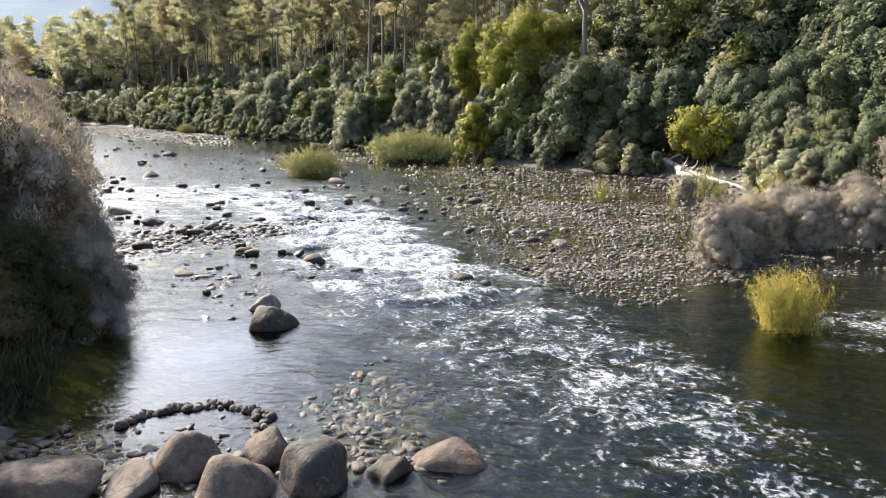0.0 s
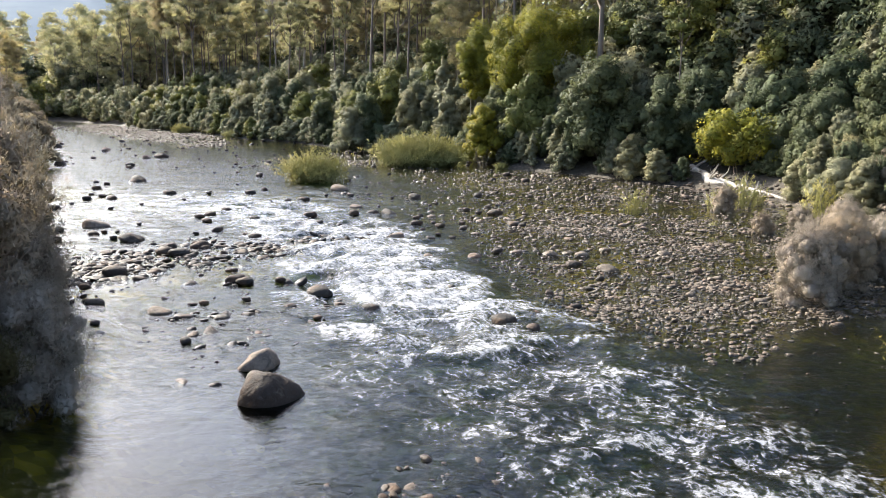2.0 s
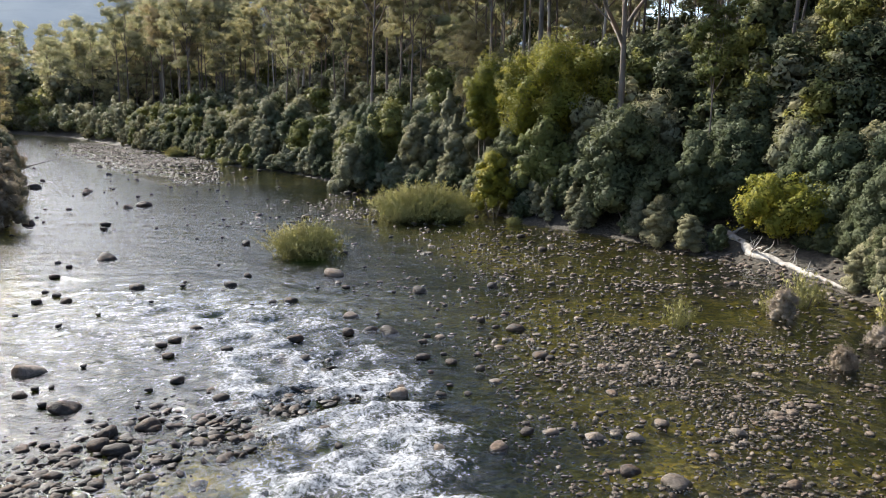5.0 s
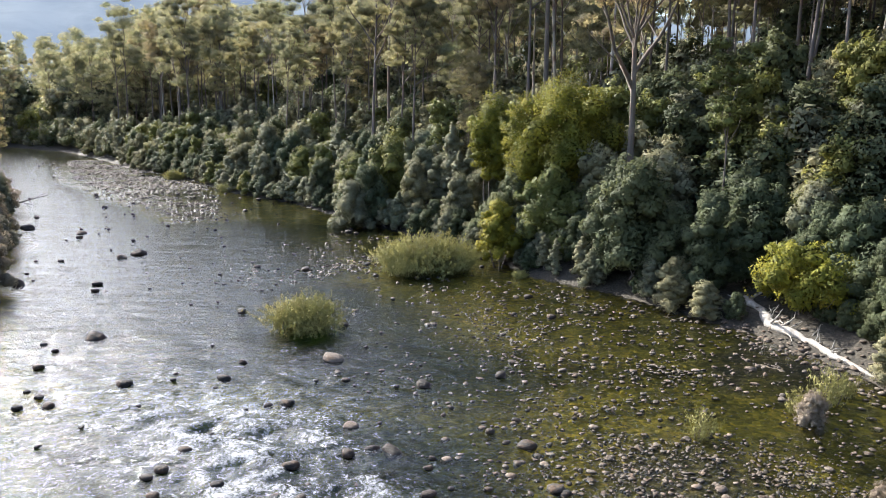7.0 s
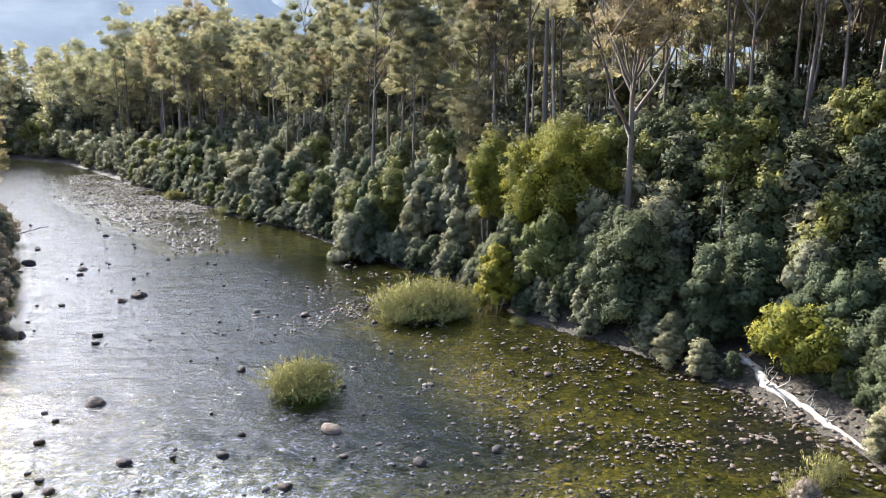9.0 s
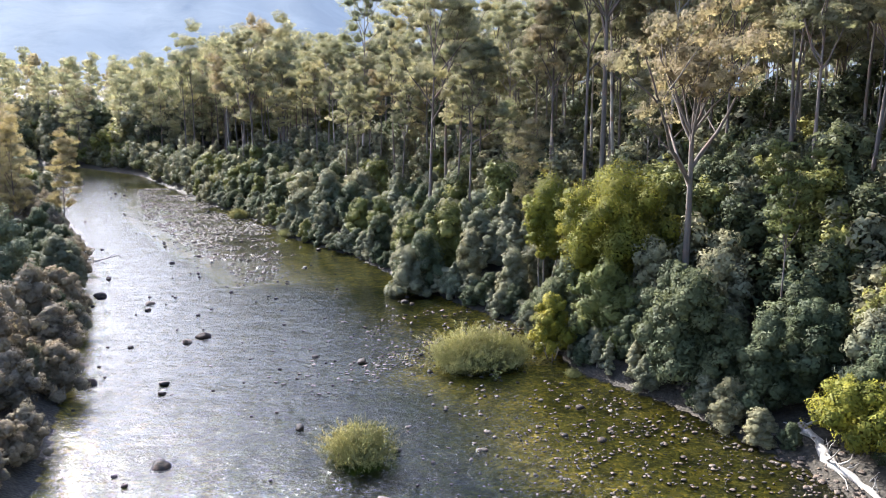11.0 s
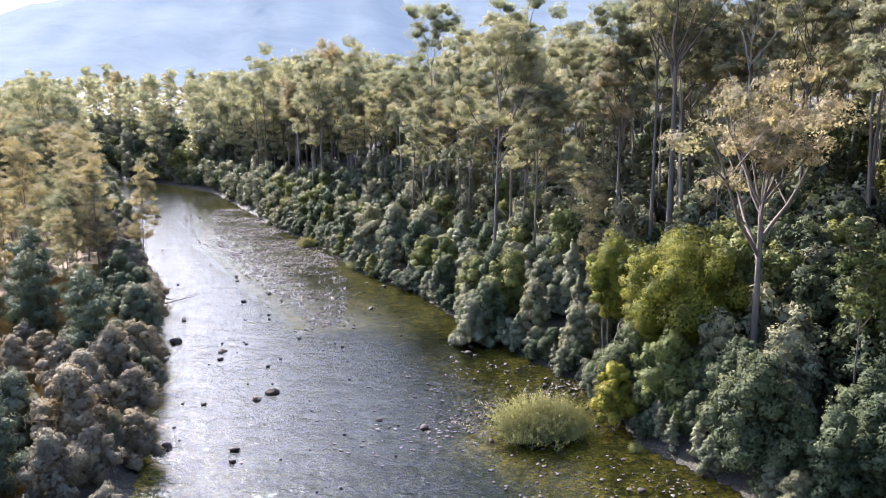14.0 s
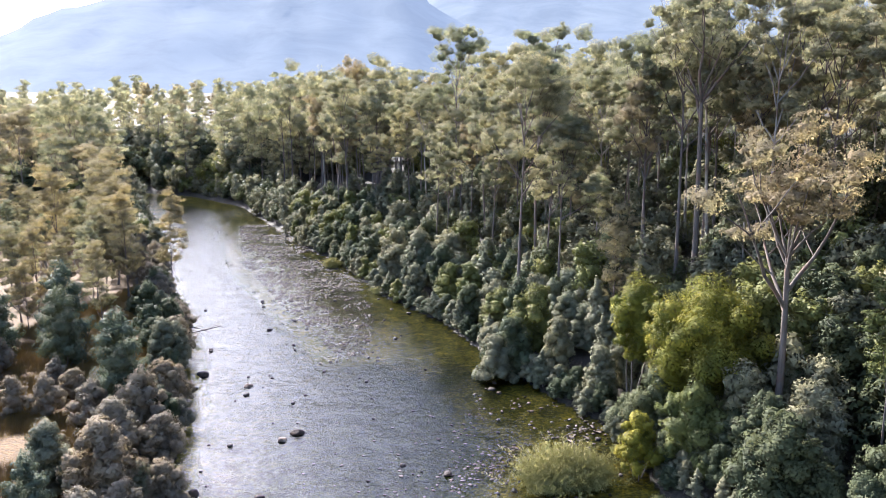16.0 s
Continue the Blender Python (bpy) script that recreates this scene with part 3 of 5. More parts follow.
def crown(bits, blobs, count, size, aspect=0.45, core=0.7, three=False, hang=0.0, loose=0.85, shell=0.3, rough_edge=0.28, tuft=0.43):
    """Leaves over overlapping blobs (x, y, z, rx, ry, rz): each blob is a cluster of small tufts round a dense inside."""
    blobs = np.asarray(blobs, float)
    area = (blobs[:, 3:6] ** 2).sum(1)
    share = np.maximum((count * area / area.sum()).astype(int), 8)
    for i, b in enumerate(blobs):
        n = share[i]
        heads = unit(rng.normal(size=(max(7, n // 44), 3)) + (0, 0, 0.25))
        heads[:, 2] = np.where(heads[:, 2] < -0.6, -heads[:, 2], heads[:, 2])
        reach = 0.66 + rough_edge * 0.6 * rng.uniform(-1, 1, len(heads))
        girth = tuft * rng.uniform(0.7, 1.3, len(heads))
        pick = rng.integers(0, len(heads), n)
        d = unit(rng.normal(size=(n, 3)) + heads[pick] * 0.95)
        depth = 1 - shell * rng.uniform(0, 1, n) ** 1.5
        p = b[:3] + (heads[pick] * reach[pick, None] + d * (girth[pick] * depth)[:, None]) * b[3:6]
        ok = np.ones(len(p), bool)
        for j, o in enumerate(blobs):
            if j != i:
                ok &= (((p - o[:3]) / o[3:6]) ** 2).sum(1) > 0.42
        if ok.any():
            way = unit((d * 1.0 + heads[pick] * 0.5) / b[3:6] * b[3:6].mean() + (0, 0, 0.12))
            bits.add(*leaves(p[ok], d[ok], size, aspect, loose, hang, three), way[ok])
        if core:          # fewer, larger sprays fill the shaded inside
            q = max(6, int(n * 0.55))
            d = unit(rng.normal(size=(q, 3)))
            p = b[:3] + d * (core * 0.92 * rng.uniform(0.15, 1, (q, 1)) ** 0.45) * b[3:6]
            bits.add(*leaves(p, d, size * 1.45, min(0.8, aspect * 1.35), 0.8, hang, True), d)


def tube(bits, points, radii, sides=7):
    points = np.asarray(points, float)
    along = unit(np.gradient(points, axis=0))
    side = unit(np.cross(along, (0.31, 0.94, 0.12)))
    up = np.cross(along, side)
    a = np.linspace(0, 2 * math.pi, sides, endpoint=False)
    ring = np.cos(a)[None, :, None] * side[:, None] + np.sin(a)[None, :, None] * up[:, None]
    v = (points[:, None] + ring * np.asarray(radii)[:, None, None]).reshape(-1, 3)
    k = len(points)
    base = (np.arange(k - 1)[:, None] * sides + np.arange(sides)).ravel()
    nxt = (np.arange(k - 1)[:, None] * sides + (np.arange(sides) + 1) % sides).ravel()
    bits.add(v, np.stack([base, nxt, nxt + sides, base + sides], 1))
    tip = np.array([points[-1] + along[-1] * radii[-1] * 0.6])
    last = (k - 1) * sides
    bits.add(np.concatenate([v[last:], tip]), np.array([[j, (j + 1) % sides, sides] for j in range(sides)]))


def limb_line(start, heading, length, lift, n=6, wobble=0.12):
    pts, h = [np.array(start, float)], unit(np.array(heading, float))
    for _ in range(n):
        h = unit(h + (0, 0, lift / n) + rng.normal(size=3) * wobble)
        pts.append(pts[-1] + h * length / n)
    return np.array(pts)


def thing(name, parts, label, category, group=""):
    """An empty at the base of a thing with its parts under it: (name, mesh, label)."""
    root = tagged(new(name), label, category, group)
    for pname, mesh, *plabel in parts:
        ob = new(pname, mesh)
        ob.parent = root
        if plabel:
            tagged(ob, plabel[0])
    return root


USED = set()


def plant(proto, x, y, scale=1.0, turn=None, z=None, tall=1.0, label="", lean=0.0):
    """Sets the prototype, or a copy of it once that is used, on the ground."""
    z = ground_at(x, y) - 0.12 if z is None else z
    turn = rng.uniform(0, 360) if turn is None else turn
    m = pose(x, y, z, lean, 0, turn) @ Matrix.Diagonal((scale, scale, scale * tall, 1))
    if proto.name in USED:
        ob = copy_thing(proto, m @ Matrix.Diagonal((*[1 / s for s in proto.scale], 1)))
    else:
        USED.add(proto.name)
        proto.matrix_basis = m
        ob = proto
    if label:
        tagged(ob, label)
    return ob


def gum_bits(height, count, size, clear=0.32, limbs=10, spread=0.19, trunk_r=None, three=True, fork=False, cluster=1.0, core=0.55, sub=2, sway=1.0):
    """A tall gum: bare tapered trunk, limbs from part way up, loose tiers of leaf clumps at their ends."""
    wood, leafy, blobs = Bits(), Bits(), []
    r0 = trunk_r or height * 0.0092
    bend = rng.normal(size=2) * height * 0.014 * sway
    hs = np.linspace(0, 1, 9)
    top = 0.62 if fork else 0.93
    axis_pts = np.column_stack([bend[0] * np.sin(hs * 3.1) + hs * rng.normal() * height * 0.03 * sway, bend[1] * np.sin(hs * 2.3) + hs * rng.normal() * height * 0.03 * sway, hs * height * top])
    flare = 1 + 0.7 * np.exp(-hs * 22)
    tube(wood, axis_pts, r0 * (1 - (0.5 if fork else 0.86) * hs) * flare, 8 if sub else 5)
    heads = np.linspace(clear, 0.96, limbs) + rng.uniform(-0.04, 0.04, limbs)
    start_turn = rng.uniform(0, 6.28)
    for i, h in enumerate(heads):
        at = min(h, top) * height
        base = np.array([np.interp(at, axis_pts[:, 2], axis_pts[:, k]) for k in range(3)])
        a = start_turn + i * 2.4 + rng.uniform(-0.4, 0.4)
        u = (h - clear) / (1 - clear)
        reach = height * spread * (0.7 + 0.9 * u - 1.05 * u * u) * rng.uniform(0.75, 1.25)
        if fork and i < 3:
            reach *= 1.5
        line = limb_line(base, (math.cos(a), math.sin(a), 0.9 + 1.5 * u), reach * 1.45, 0.8)
        rb = r0 * (0.42 - 0.2 * u) * (1.3 if fork and i < 3 else 1)
        tube(wood, line, rb * np.linspace(1, 0.25, len(line)), 5 if sub else 3)
        ends = [line[-1], line[-3]]
        for _ in range(sub):
            s = line[rng.integers(2, 5)]
            twig = limb_line(s, unit(rng.normal(size=3)) + (0, 0, 0.9), reach * 0.6, 0.5, 4)
            tube(wood, twig, rb * 0.4 * np.linspace(1, 0.3, len(twig)), 4)
            ends.append(twig[-1])
        for e in ends:
            w = height * 0.05 * rng.uniform(0.65, 1.35) * cluster * (1.0 if sub else 1.35)
            blobs.append((*(e + (0, 0, w * 0.2)), w * rng.uniform(0.8, 1.25), w * rng.uniform(0.8, 1.25), w * rng.uniform(0.5, 0.8)))
    crown(leafy, blobs, count, size, 0.45, core, three, 0.1, 0.8, 0.45, 0.42)
    return wood, leafy


def gum_tree(name, height, bark, leaf, count, size, label="", **shape):
    wood, leafy = gum_bits(height, count, size, **shape)
    return thing(name, [("trunk", wood.mesh("trunk", MAT[bark], True)), ("crown", leafy.mesh("crown", MAT[leaf]))], label, "tree", "eucalypt forest")


def bush_bits(height, width, count, size, blobs_n=9, aspect=0.5, hang=0.0, core=0.68, three=False, low=0.1, stems=4, lump=1.0, pointed=0.0, loose=0.85, shell=0.4, rough_edge=0.4, dome=0.0):
    """A rounded shrub: several stems and a lumpy crown of leaf sprays down to near the ground."""
    woods, leafy, blobs = [], Bits(), []
    for i in range(blobs_n):
        u = (i + rng.uniform(0, 1)) / blobs_n
        a, k = i * 2.4 + rng.uniform(-0.5, 0.5), math.sqrt(rng.uniform(0.05, 1))
        wz = height * (low + (0.86 - low) * u)
        taper = 1 - pointed * u if pointed else math.sqrt(max(0.12, 1 - (u * 0.95) ** 2))
        if dome:
            taper = math.sqrt(max(0.08, 1 - ((u - dome) / (1.05 - dome)) ** 2))
        ro = width * 0.5 * k * taper * (0.75 + 0.2 * (1 - lump))
        rr = width * rng.uniform(0.18, 0.3) * (0.65 + 0.35 * taper) * lump
        blobs.append((ro * math.cos(a), ro * math.sin(a), wz, rr, rr * rng.uniform(0.85, 1.1), min(rr * rng.uniform(0.75, 1.05), height * 0.35)))
    blobs.append((0, 0, height * 0.8, width * 0.2 * (1 - pointed * 0.6), width * 0.2 * (1 - pointed * 0.6), height * 0.2))
    blobs.append((0, 0, height * (low + 0.28), width * 0.3 * (1 - pointed * 0.3), width * 0.3 * (1 - pointed * 0.3), height * 0.3))
    crown(leafy, blobs, count, size, aspect, core, three, hang, loose, shell, rough_edge)
    for i in range(stems):
        b, wood = blobs[i % len(blobs)], Bits()
        line = limb_line((rng.normal() * 0.06 * width, rng.normal() * 0.06 * width, -0.2), (b[0] * 0.5, b[1] * 0.5, b[2] * 0.7 + 0.2), max(0.4, np.linalg.norm(b[:3]) * 0.95), 0.3, 4, 0.08)
        tube(wood, line, max(0.02, height * 0.011) * np.linspace(1, 0.3, len(line)), 5)
        woods.append(wood)
    return woods, leafy


def bush(name, height, width, leaf, count, size, label, group="riverbank shrubs", category="shrub", twig="twig", **shape):
    woods, leafy = bush_bits(height, width, count, size, **shape)
    return thing(name, [("stem", w.mesh("stem", MAT[twig], True)) for w in woods] + [("crown", leafy.mesh("crown", MAT[leaf]))], label, category, group)


class Wood:
    """Plants that nobody could count, joined into one object: kinds of (list of bits, material name)."""

    def __init__(self, materials):
        self.names, self.v, self.f, self.n, self.out = materials, [], {3: [], 4: []}, 0, []

    def add(self, kind, x, y, z, scale, tall=1.0):
        a = rng.uniform(0, 6.28)
        c, q = math.cos(a), math.sin(a)
        for bits, material in kind:
            v = np.concatenate(bits.v)
            w = np.column_stack([(v[:, 0] * c - v[:, 1] * q) * scale + x, (v[:, 0] * q + v[:, 1] * c) * scale + y, v[:, 2] * scale * tall + z])
            for k in (3, 4):
                if bits.f[k]:
                    f = np.concatenate(bits.f[k]) + self.n
                    self.f[k].append((f, np.full(len(f), self.names.index(material))))
            o = np.concatenate(bits.out)
            self.out.append(np.column_stack([o[:, 0] * c - o[:, 1] * q, o[:, 0] * q + o[:, 1] * c, o[:, 2]]))
            self.v.append(w)
            self.n += len(w)

    def finish(self, name, label, category):
        rows = [k for k in self.f.values() if k]
        mesh = mesh_from(name, np.concatenate(self.v), [np.concatenate([f for f, _ in k]) for k in rows])
        facing(mesh, np.concatenate(self.out))
        for m in self.names:
            mesh.materials.append(MAT[m])
        mesh.polygons.foreach_set("material_index", np.concatenate([i for k in rows for _, i in k]).astype(np.int32))
        return tagged(new(name, mesh), label, category, kind="stuff")


def fan_bush(name, height, width, leaf, stems, per_stem, size, label, group, aspect=0.2, bare=0.15, loose=0.4, droop=0.25):
    """Many thin upright stems spreading from one foot, with narrow leaves along them."""
    leafy, woods = Bits(), []
    a = rng.uniform(0, 6.28, stems)
    lean = rng.uniform(0, 1, stems) ** 0.6 * width * 0.4 / height
    length = height * rng.uniform(0.5, 1.08, stems) * (1 - 0.3 * lean)
    foot = np.column_stack([rng.normal(size=(stems, 2)) * width * 0.16, np.zeros(stems)])
    head = np.column_stack([np.cos(a) * lean, np.sin(a) * lean, np.ones(stems)])
    t = rng.uniform(bare, 1.0, (stems, per_stem, 1))
    arc = np.column_stack([np.cos(a) * lean, np.sin(a) * lean, -lean])[:, None] * droop * height * t ** 2
    p = foot[:, None] + head[:, None] * t * length[:, None, None] + arc + rng.normal(size=(stems, per_stem, 3)) * height * 0.02
    leafy.add(*leaves(p.reshape(-1, 3), np.repeat(unit(head), per_stem, 0), size, aspect, loose, -0.25, False), unit(np.repeat(np.column_stack([np.cos(a) * lean, np.sin(a) * lean, np.full(stems, 0.35)]), per_stem, 0) + rng.normal(size=(stems * per_stem, 3)) * 0.15))
    for i in range(6):
        wood = Bits()
        tt = np.linspace(0, 0.8, 5)[:, None]
        tube(wood, foot[i] + head[i] * tt * length[i] + (0, 0, -0.15), 0.018 * height ** 0.5 * np.linspace(1, 0.3, 5), 5)
        woods.append(wood)
    return thing(name, [("stem", w.mesh("stem", MAT["twig"], True)) for w in woods] + [("crown", leafy.mesh("crown", MAT[leaf]))], label, "shrub", group)

# prototypes, each set out first at its own place
GUMS = [gum_tree("gum_tree", 36, "bark_dark", "gum", 18000, 0.245, "tall stringybark gum with a dark trunk and olive crown", core=0.58, cluster=0.98, clear=0.58, spread=0.235),
        gum_tree("gum_tree", 38, "bark_white", "gum", 18000, 0.245, "tall gum with a pale smooth trunk and olive-gold crown", core=0.58, cluster=0.98, clear=0.6, spread=0.23),
        gum_tree("gum_tree", 33, "bark_dark", "gum", 18000, 0.245, "broad dark-barked gum with layered olive-gold leaf tiers", core=0.58, cluster=0.98, clear=0.54, spread=0.25),
        gum_tree("gum_tree", 35, "bark_grey", "gum", 16000, 0.245, "pale-trunked gum with an open golden crown", core=0.58, cluster=0.98, clear=0.62, spread=0.23, limbs=9),
        gum_tree("gum_tree", 30, "bark_dark", "gum_tan", 15000, 0.245, "slender gum with a thin tan-brown crown", core=0.58, cluster=0.98, clear=0.58, spread=0.235, limbs=9)]
SMALL_GUMS = [gum_tree("gum_tree", 18, "bark_dark", "gum_gold", 15000, 0.18, "spreading young gum with dense olive-gold leaves", core=0.72, clear=0.16, limbs=13, spread=0.3, cluster=1.55),
              gum_tree("gum_tree", 17, "bark_white", "gum", 13000, 0.18, "young gum with a pale trunk and olive leaves", core=0.72, clear=0.2, limbs=11, spread=0.28, cluster=1.45)]
SHRUBS = [bush("riverbank_shrub", 8.5, 6.2, "shrub", 16000, 0.185, "dense grey-green riverbank shrub with small leaves", blobs_n=22, lump=0.78, core=0.76, three=True),
          bush("riverbank_shrub", 7.5, 6.8, "shrub", 16000, 0.185, "broad grey-green riverbank shrub with drooping branch tips", blobs_n=22, lump=0.78, core=0.76, hang=0.3, three=True),
          bush("riverbank_shrub", 9.0, 5.6, "dark", 16000, 0.185, "tall dark green riverbank shrub", blobs_n=22, lump=0.78, core=0.76, three=True),
          bush("riverbank_shrub", 8.0, 6.6, "dark", 16000, 0.185, "dark green shrub thicket on the bank", blobs_n=22, lump=0.78, core=0.76, three=True),
          bush("riverbank_shrub", 8.0, 6.6, "olive", 16000, 0.185, "rounded olive-green riverbank shrub", blobs_n=22, lump=0.78, core=0.76, three=True),
          bush("riverbank_shrub", 9.5, 4.8, "shrub", 12000, 0.185, "narrow pointed grey-green shrub", blobs_n=22, lump=0.78, core=0.76, pointed=0.7, three=True)]
TEATREES = [bush("tea_tree", 5.2, 4.8, "tea_brown", 10000, 0.16, "grey-brown twiggy tea-tree leaning over the water", blobs_n=22, lump=0.72, rough_edge=0.7, aspect=0.35, core=0.74, loose=0.7, three=True),
            bush("tea_tree", 4.6, 5.0, "tea_brown", 10000, 0.16, "pale brown twiggy tea-tree on the bank", blobs_n=22, lump=0.72, rough_edge=0.7, aspect=0.35, core=0.74, loose=0.7, three=True),
            bush("tea_tree", 5.0, 4.6, "tea_brown", 10000, 0.16, "greyish twiggy tea-tree on the bank", blobs_n=22, lump=0.72, rough_edge=0.7, aspect=0.4, core=0.74, three=True)]


def free_spots(box, low, high, side, spacing, jitter=0.45):
    """Jittered grid spots on one bank whose distance from the water lies between low and high."""
    xs, ys = np.arange(box[0], box[2], spacing), np.arange(box[1], box[3], spacing)
    x, y = np.meshgrid(xs, ys)
    p = np.stack([x.ravel(), y.ravel()], 1) + rng.uniform(-jitter, jitter, (x.size, 2)) * spacing
    dr, dl = line_distance(p, RIGHT), line_distance(p, LEFT)
    own, other = (dr, dl) if side > 0 else (dl, dr)
    ok = ~inside(p, RIVER) & (own < other) & (own > low) & (own < high)
    return p[ok], own[ok]


def clear_of(p, taken, gap):
    return all((p[0] - q[0]) ** 2 + (p[1] - q[1]) ** 2 > (gap + q[2]) ** 2 for q in taken)


TAKEN = []        # (x, y, radius) of plants with a place of their own


def stand(proto, x, y, scale=1.0, radius=2.5, **more):
    TAKEN.append((x, y, radius))
    return plant(proto, x, y, scale, **more)


# trees and shrubs with places of their own on the forest bank
hero = gum_tree("gum_tree", 29, "bark_grey", "gum_tan", 15000, 0.2, "forked pale-trunked gum with a sparse pinkish-tan crown", clear=0.44, limbs=13, spread=0.27, trunk_r=0.4, sway=0.3, fork=True, cluster=1.2,
                core=0.55)
stand(hero, 14.6, 97.5, 1.0, 2, turn=20)
pole = gum_tree("gum_tree", 42, "bark_grey", "gum", 11000, 0.21, "very tall gum with a straight grey-white trunk", clear=0.6, limbs=9, spread=0.17, trunk_r=0.43, sway=0.3, fork=True)
stand(pole, 9.4, 128.5, 1.0, 2, turn=200)
stand(GUMS[3], -12.9, 149, 1.0, 2, turn=40, label="tall gum with a bleached white forked trunk")
stand(GUMS[0], -14.5, 138, 0.95, 2, turn=100)
stand(GUMS[1], -36.3, 193, 0.95, 2)
stand(GUMS[2], -67, 212, 0.95, 2)
stand(GUMS[2], 11.5, 142, 1.0, 2)
wattle_ball = bush("wattle_tree", 16.2, 13.0, "wattle", 50000, 0.15, "rounded golden-green wattle tree with dense foliage", "wattles", "tree", blobs_n=40, low=0.3, dome=0.5, lump=0.62, three=True, core=0.75, aspect=0.6, rough_edge=0.42)
stand(wattle_ball, 9.0, 102.5, 1.0, 4.5)
wattle_dome = bush("wattle_tree", 15.0, 7.6, "wattle", 18000, 0.16, "smaller rounded golden-olive wattle tree", "wattles", "tree", blobs_n=22, low=0.42, dome=0.6, lump=0.7, three=True, core=0.75, aspect=0.6, rough_edge=0.42)
stand(wattle_dome, 2.3, 109.5, 1.0, 3)
stand(SHRUBS[4], -10.5, 126, 1.25, 3.5)
stand(SHRUBS[3], -13, 121.5, 1.05, 2.5)
stand(SHRUBS[3], 13.2, 86.8, 1.32, 2.5)
stand(SHRUBS[1], 16.5, 93.5, 1.2, 2.5)
stand(SHRUBS[3], 21.5, 83, 1.0, 2.5)
stand(SHRUBS[2], 17.8, 81.8, 0.9, 2.2)
stand(SHRUBS[0], 24.5, 79.5, 0.95, 2.5)
stand(SHRUBS[3], 25.5, 74, 0.95, 2.5)
stand(SHRUBS[3], 28, 70.5, 1.05, 2.5)
stand(SHRUBS[4], 7.6, 96.6, 1.1, 2.5)
stand(SHRUBS[0], 11.6, 97.2, 1.15, 2.5)
stand(SHRUBS[3], 4.6, 102.5, 1.0, 2.5)
stand(SHRUBS[0], -1.5, 112.5, 0.8, 2.5)
stand(SHRUBS[1], -14.5, 119.5, 0.9, 2.5)
small_wattle = bush("wattle_tree", 6.6, 5.2, "wattle", 12000, 0.15, "small bright yellow-green wattle on the water's edge", "wattles", "tree", blobs_n=20, low=0.2, dome=0.3, lump=0.68, rough_edge=0.45, aspect=0.6, three=True)
stand(small_wattle, 2.6, 96.3, 1.0, 2.0)
low_wattle = bush("wattle_tree", 4.8, 9.2, "wattle", 16000, 0.15, "low spreading yellow-green wattle above a bleached log", "wattles", "tree", blobs_n=26, low=0.22, dome=0.3, lump=0.6, rough_edge=0.45, aspect=0.6, three=True)
stand(low_wattle, 22.9, 75.6, 1.0, 2)
lime = gum_tree("gum_tree", 14, "bark_dark", "olive", 6000, 0.17, "slim sapling with a lime-green tuft of leaves", clear=0.55, limbs=8, spread=0.24, cluster=1.5)
stand(lime, 21.6, 91.5, 1.0, 2)
willow = fan_bush("willow_bush", 3.9, 6.2, "willow", 900, 52, 0.19, "pale yellow-green willow bush standing in the shallows", "willows", 0.3, 0.06, 0.35, 0.5)
for x, y, k in ((-5.2, 92.4, 0.95), (-2.2, 93.9, 0.9), (-3.8, 94.2, 1.05)):
    stand(willow, x, y, k, 2.2, z=-0.15)
isle = fan_bush("willow_bush", 2.9, 4.5, "willow", 700, 52, 0.15, "small dense willow bush on a stony islet in the river", "willows", 0.3, 0.06, 0.35, 0.5)
stand(isle, -10.7, 72.6, 1.0, 2, z=-0.1)
for x, y, s in ((-60, 181, 0.8), (-43, 160.5, 0.6), (0.9, 101, 0.35), (4.5, 91.5, 0.3)):
    stand(isle, x, y, s, 1.5, z=-0.05, label="yellowish tuft of willow at the gravel's edge")

for x, y, s, k in ((25.8, 67.5, 0.8, 3), (27.5, 64, 0.9, 2), (30, 60, 0.95, 3), (26.3, 60.5, 0.6, 3), (25.6, 70.8, 0.75, 3), (25.1, 74.2, 0.72, 2), (26.0, 68.0, 0.78, 3), (25.9, 65.4, 0.6, 0), (23.6, 78.2, 0.7, 3), (24.7, 66.9, 0.36, 1), (31, 66, 1.1, 3), (28.5, 55, 0.8, 3), (24.2, 77.5, 0.8, 2), (24.6, 73.8, 0.42, 3), (23.7, 71.6, 0.28, 3), (24.1, 69.4, 0.3, 2), (23.1, 73.6, 0.26, 3), (24.2, 67.3, 0.28, 3), (22.0, 78.8, 0.38, 3), (17.2, 79.6, 0.3, 1), (18.6, 77.4, 0.26, 3), (13.6, 84.6, 0.3, 3), (24.6, 70.6, 0.36, 2)):
    stand(SHRUBS[k], x, y, s, 1.5)
for x, y, s, k in ((24.9, 68.2, 0.3, 3), (23.6, 78.6, 0.5, 3), (25.0, 63.0, 0.5, 2), (33, 63, 1.3, 2), (33.5, 70, 1.35, 2), (6.5, 94.2, 0.42, 1), (9.5, 92.8, 0.55, 3), (12, 90, 0.65, 0), (5.2, 97.0, 0.5, 3), (8.6, 95.5, 0.5, 0), (0.6, 104.5, 0.4, 1), (1.6, 105.5, 0.6, 3), (10.8, 95.5, 0.7, 2), (12.5, 99.5, 0.8, 3),
                   (6.0, 100.5, 0.6, 0), (3.5, 101.5, 0.6, 2), (16.2, 84.5, 0.8, 3), (24, 60.3, 0.5, 3), (23.8, 63.8, 0.5, 3), (25, 56.2, 0.5, 3), (24.6, 52.3, 0.6, 3), (26, 47, 0.7, 0), (27.5, 42, 0.8, 3), (10.2, 98.6, 0.7, 1)):
    stand(SHRUBS[k], x, y, s, 1.5)

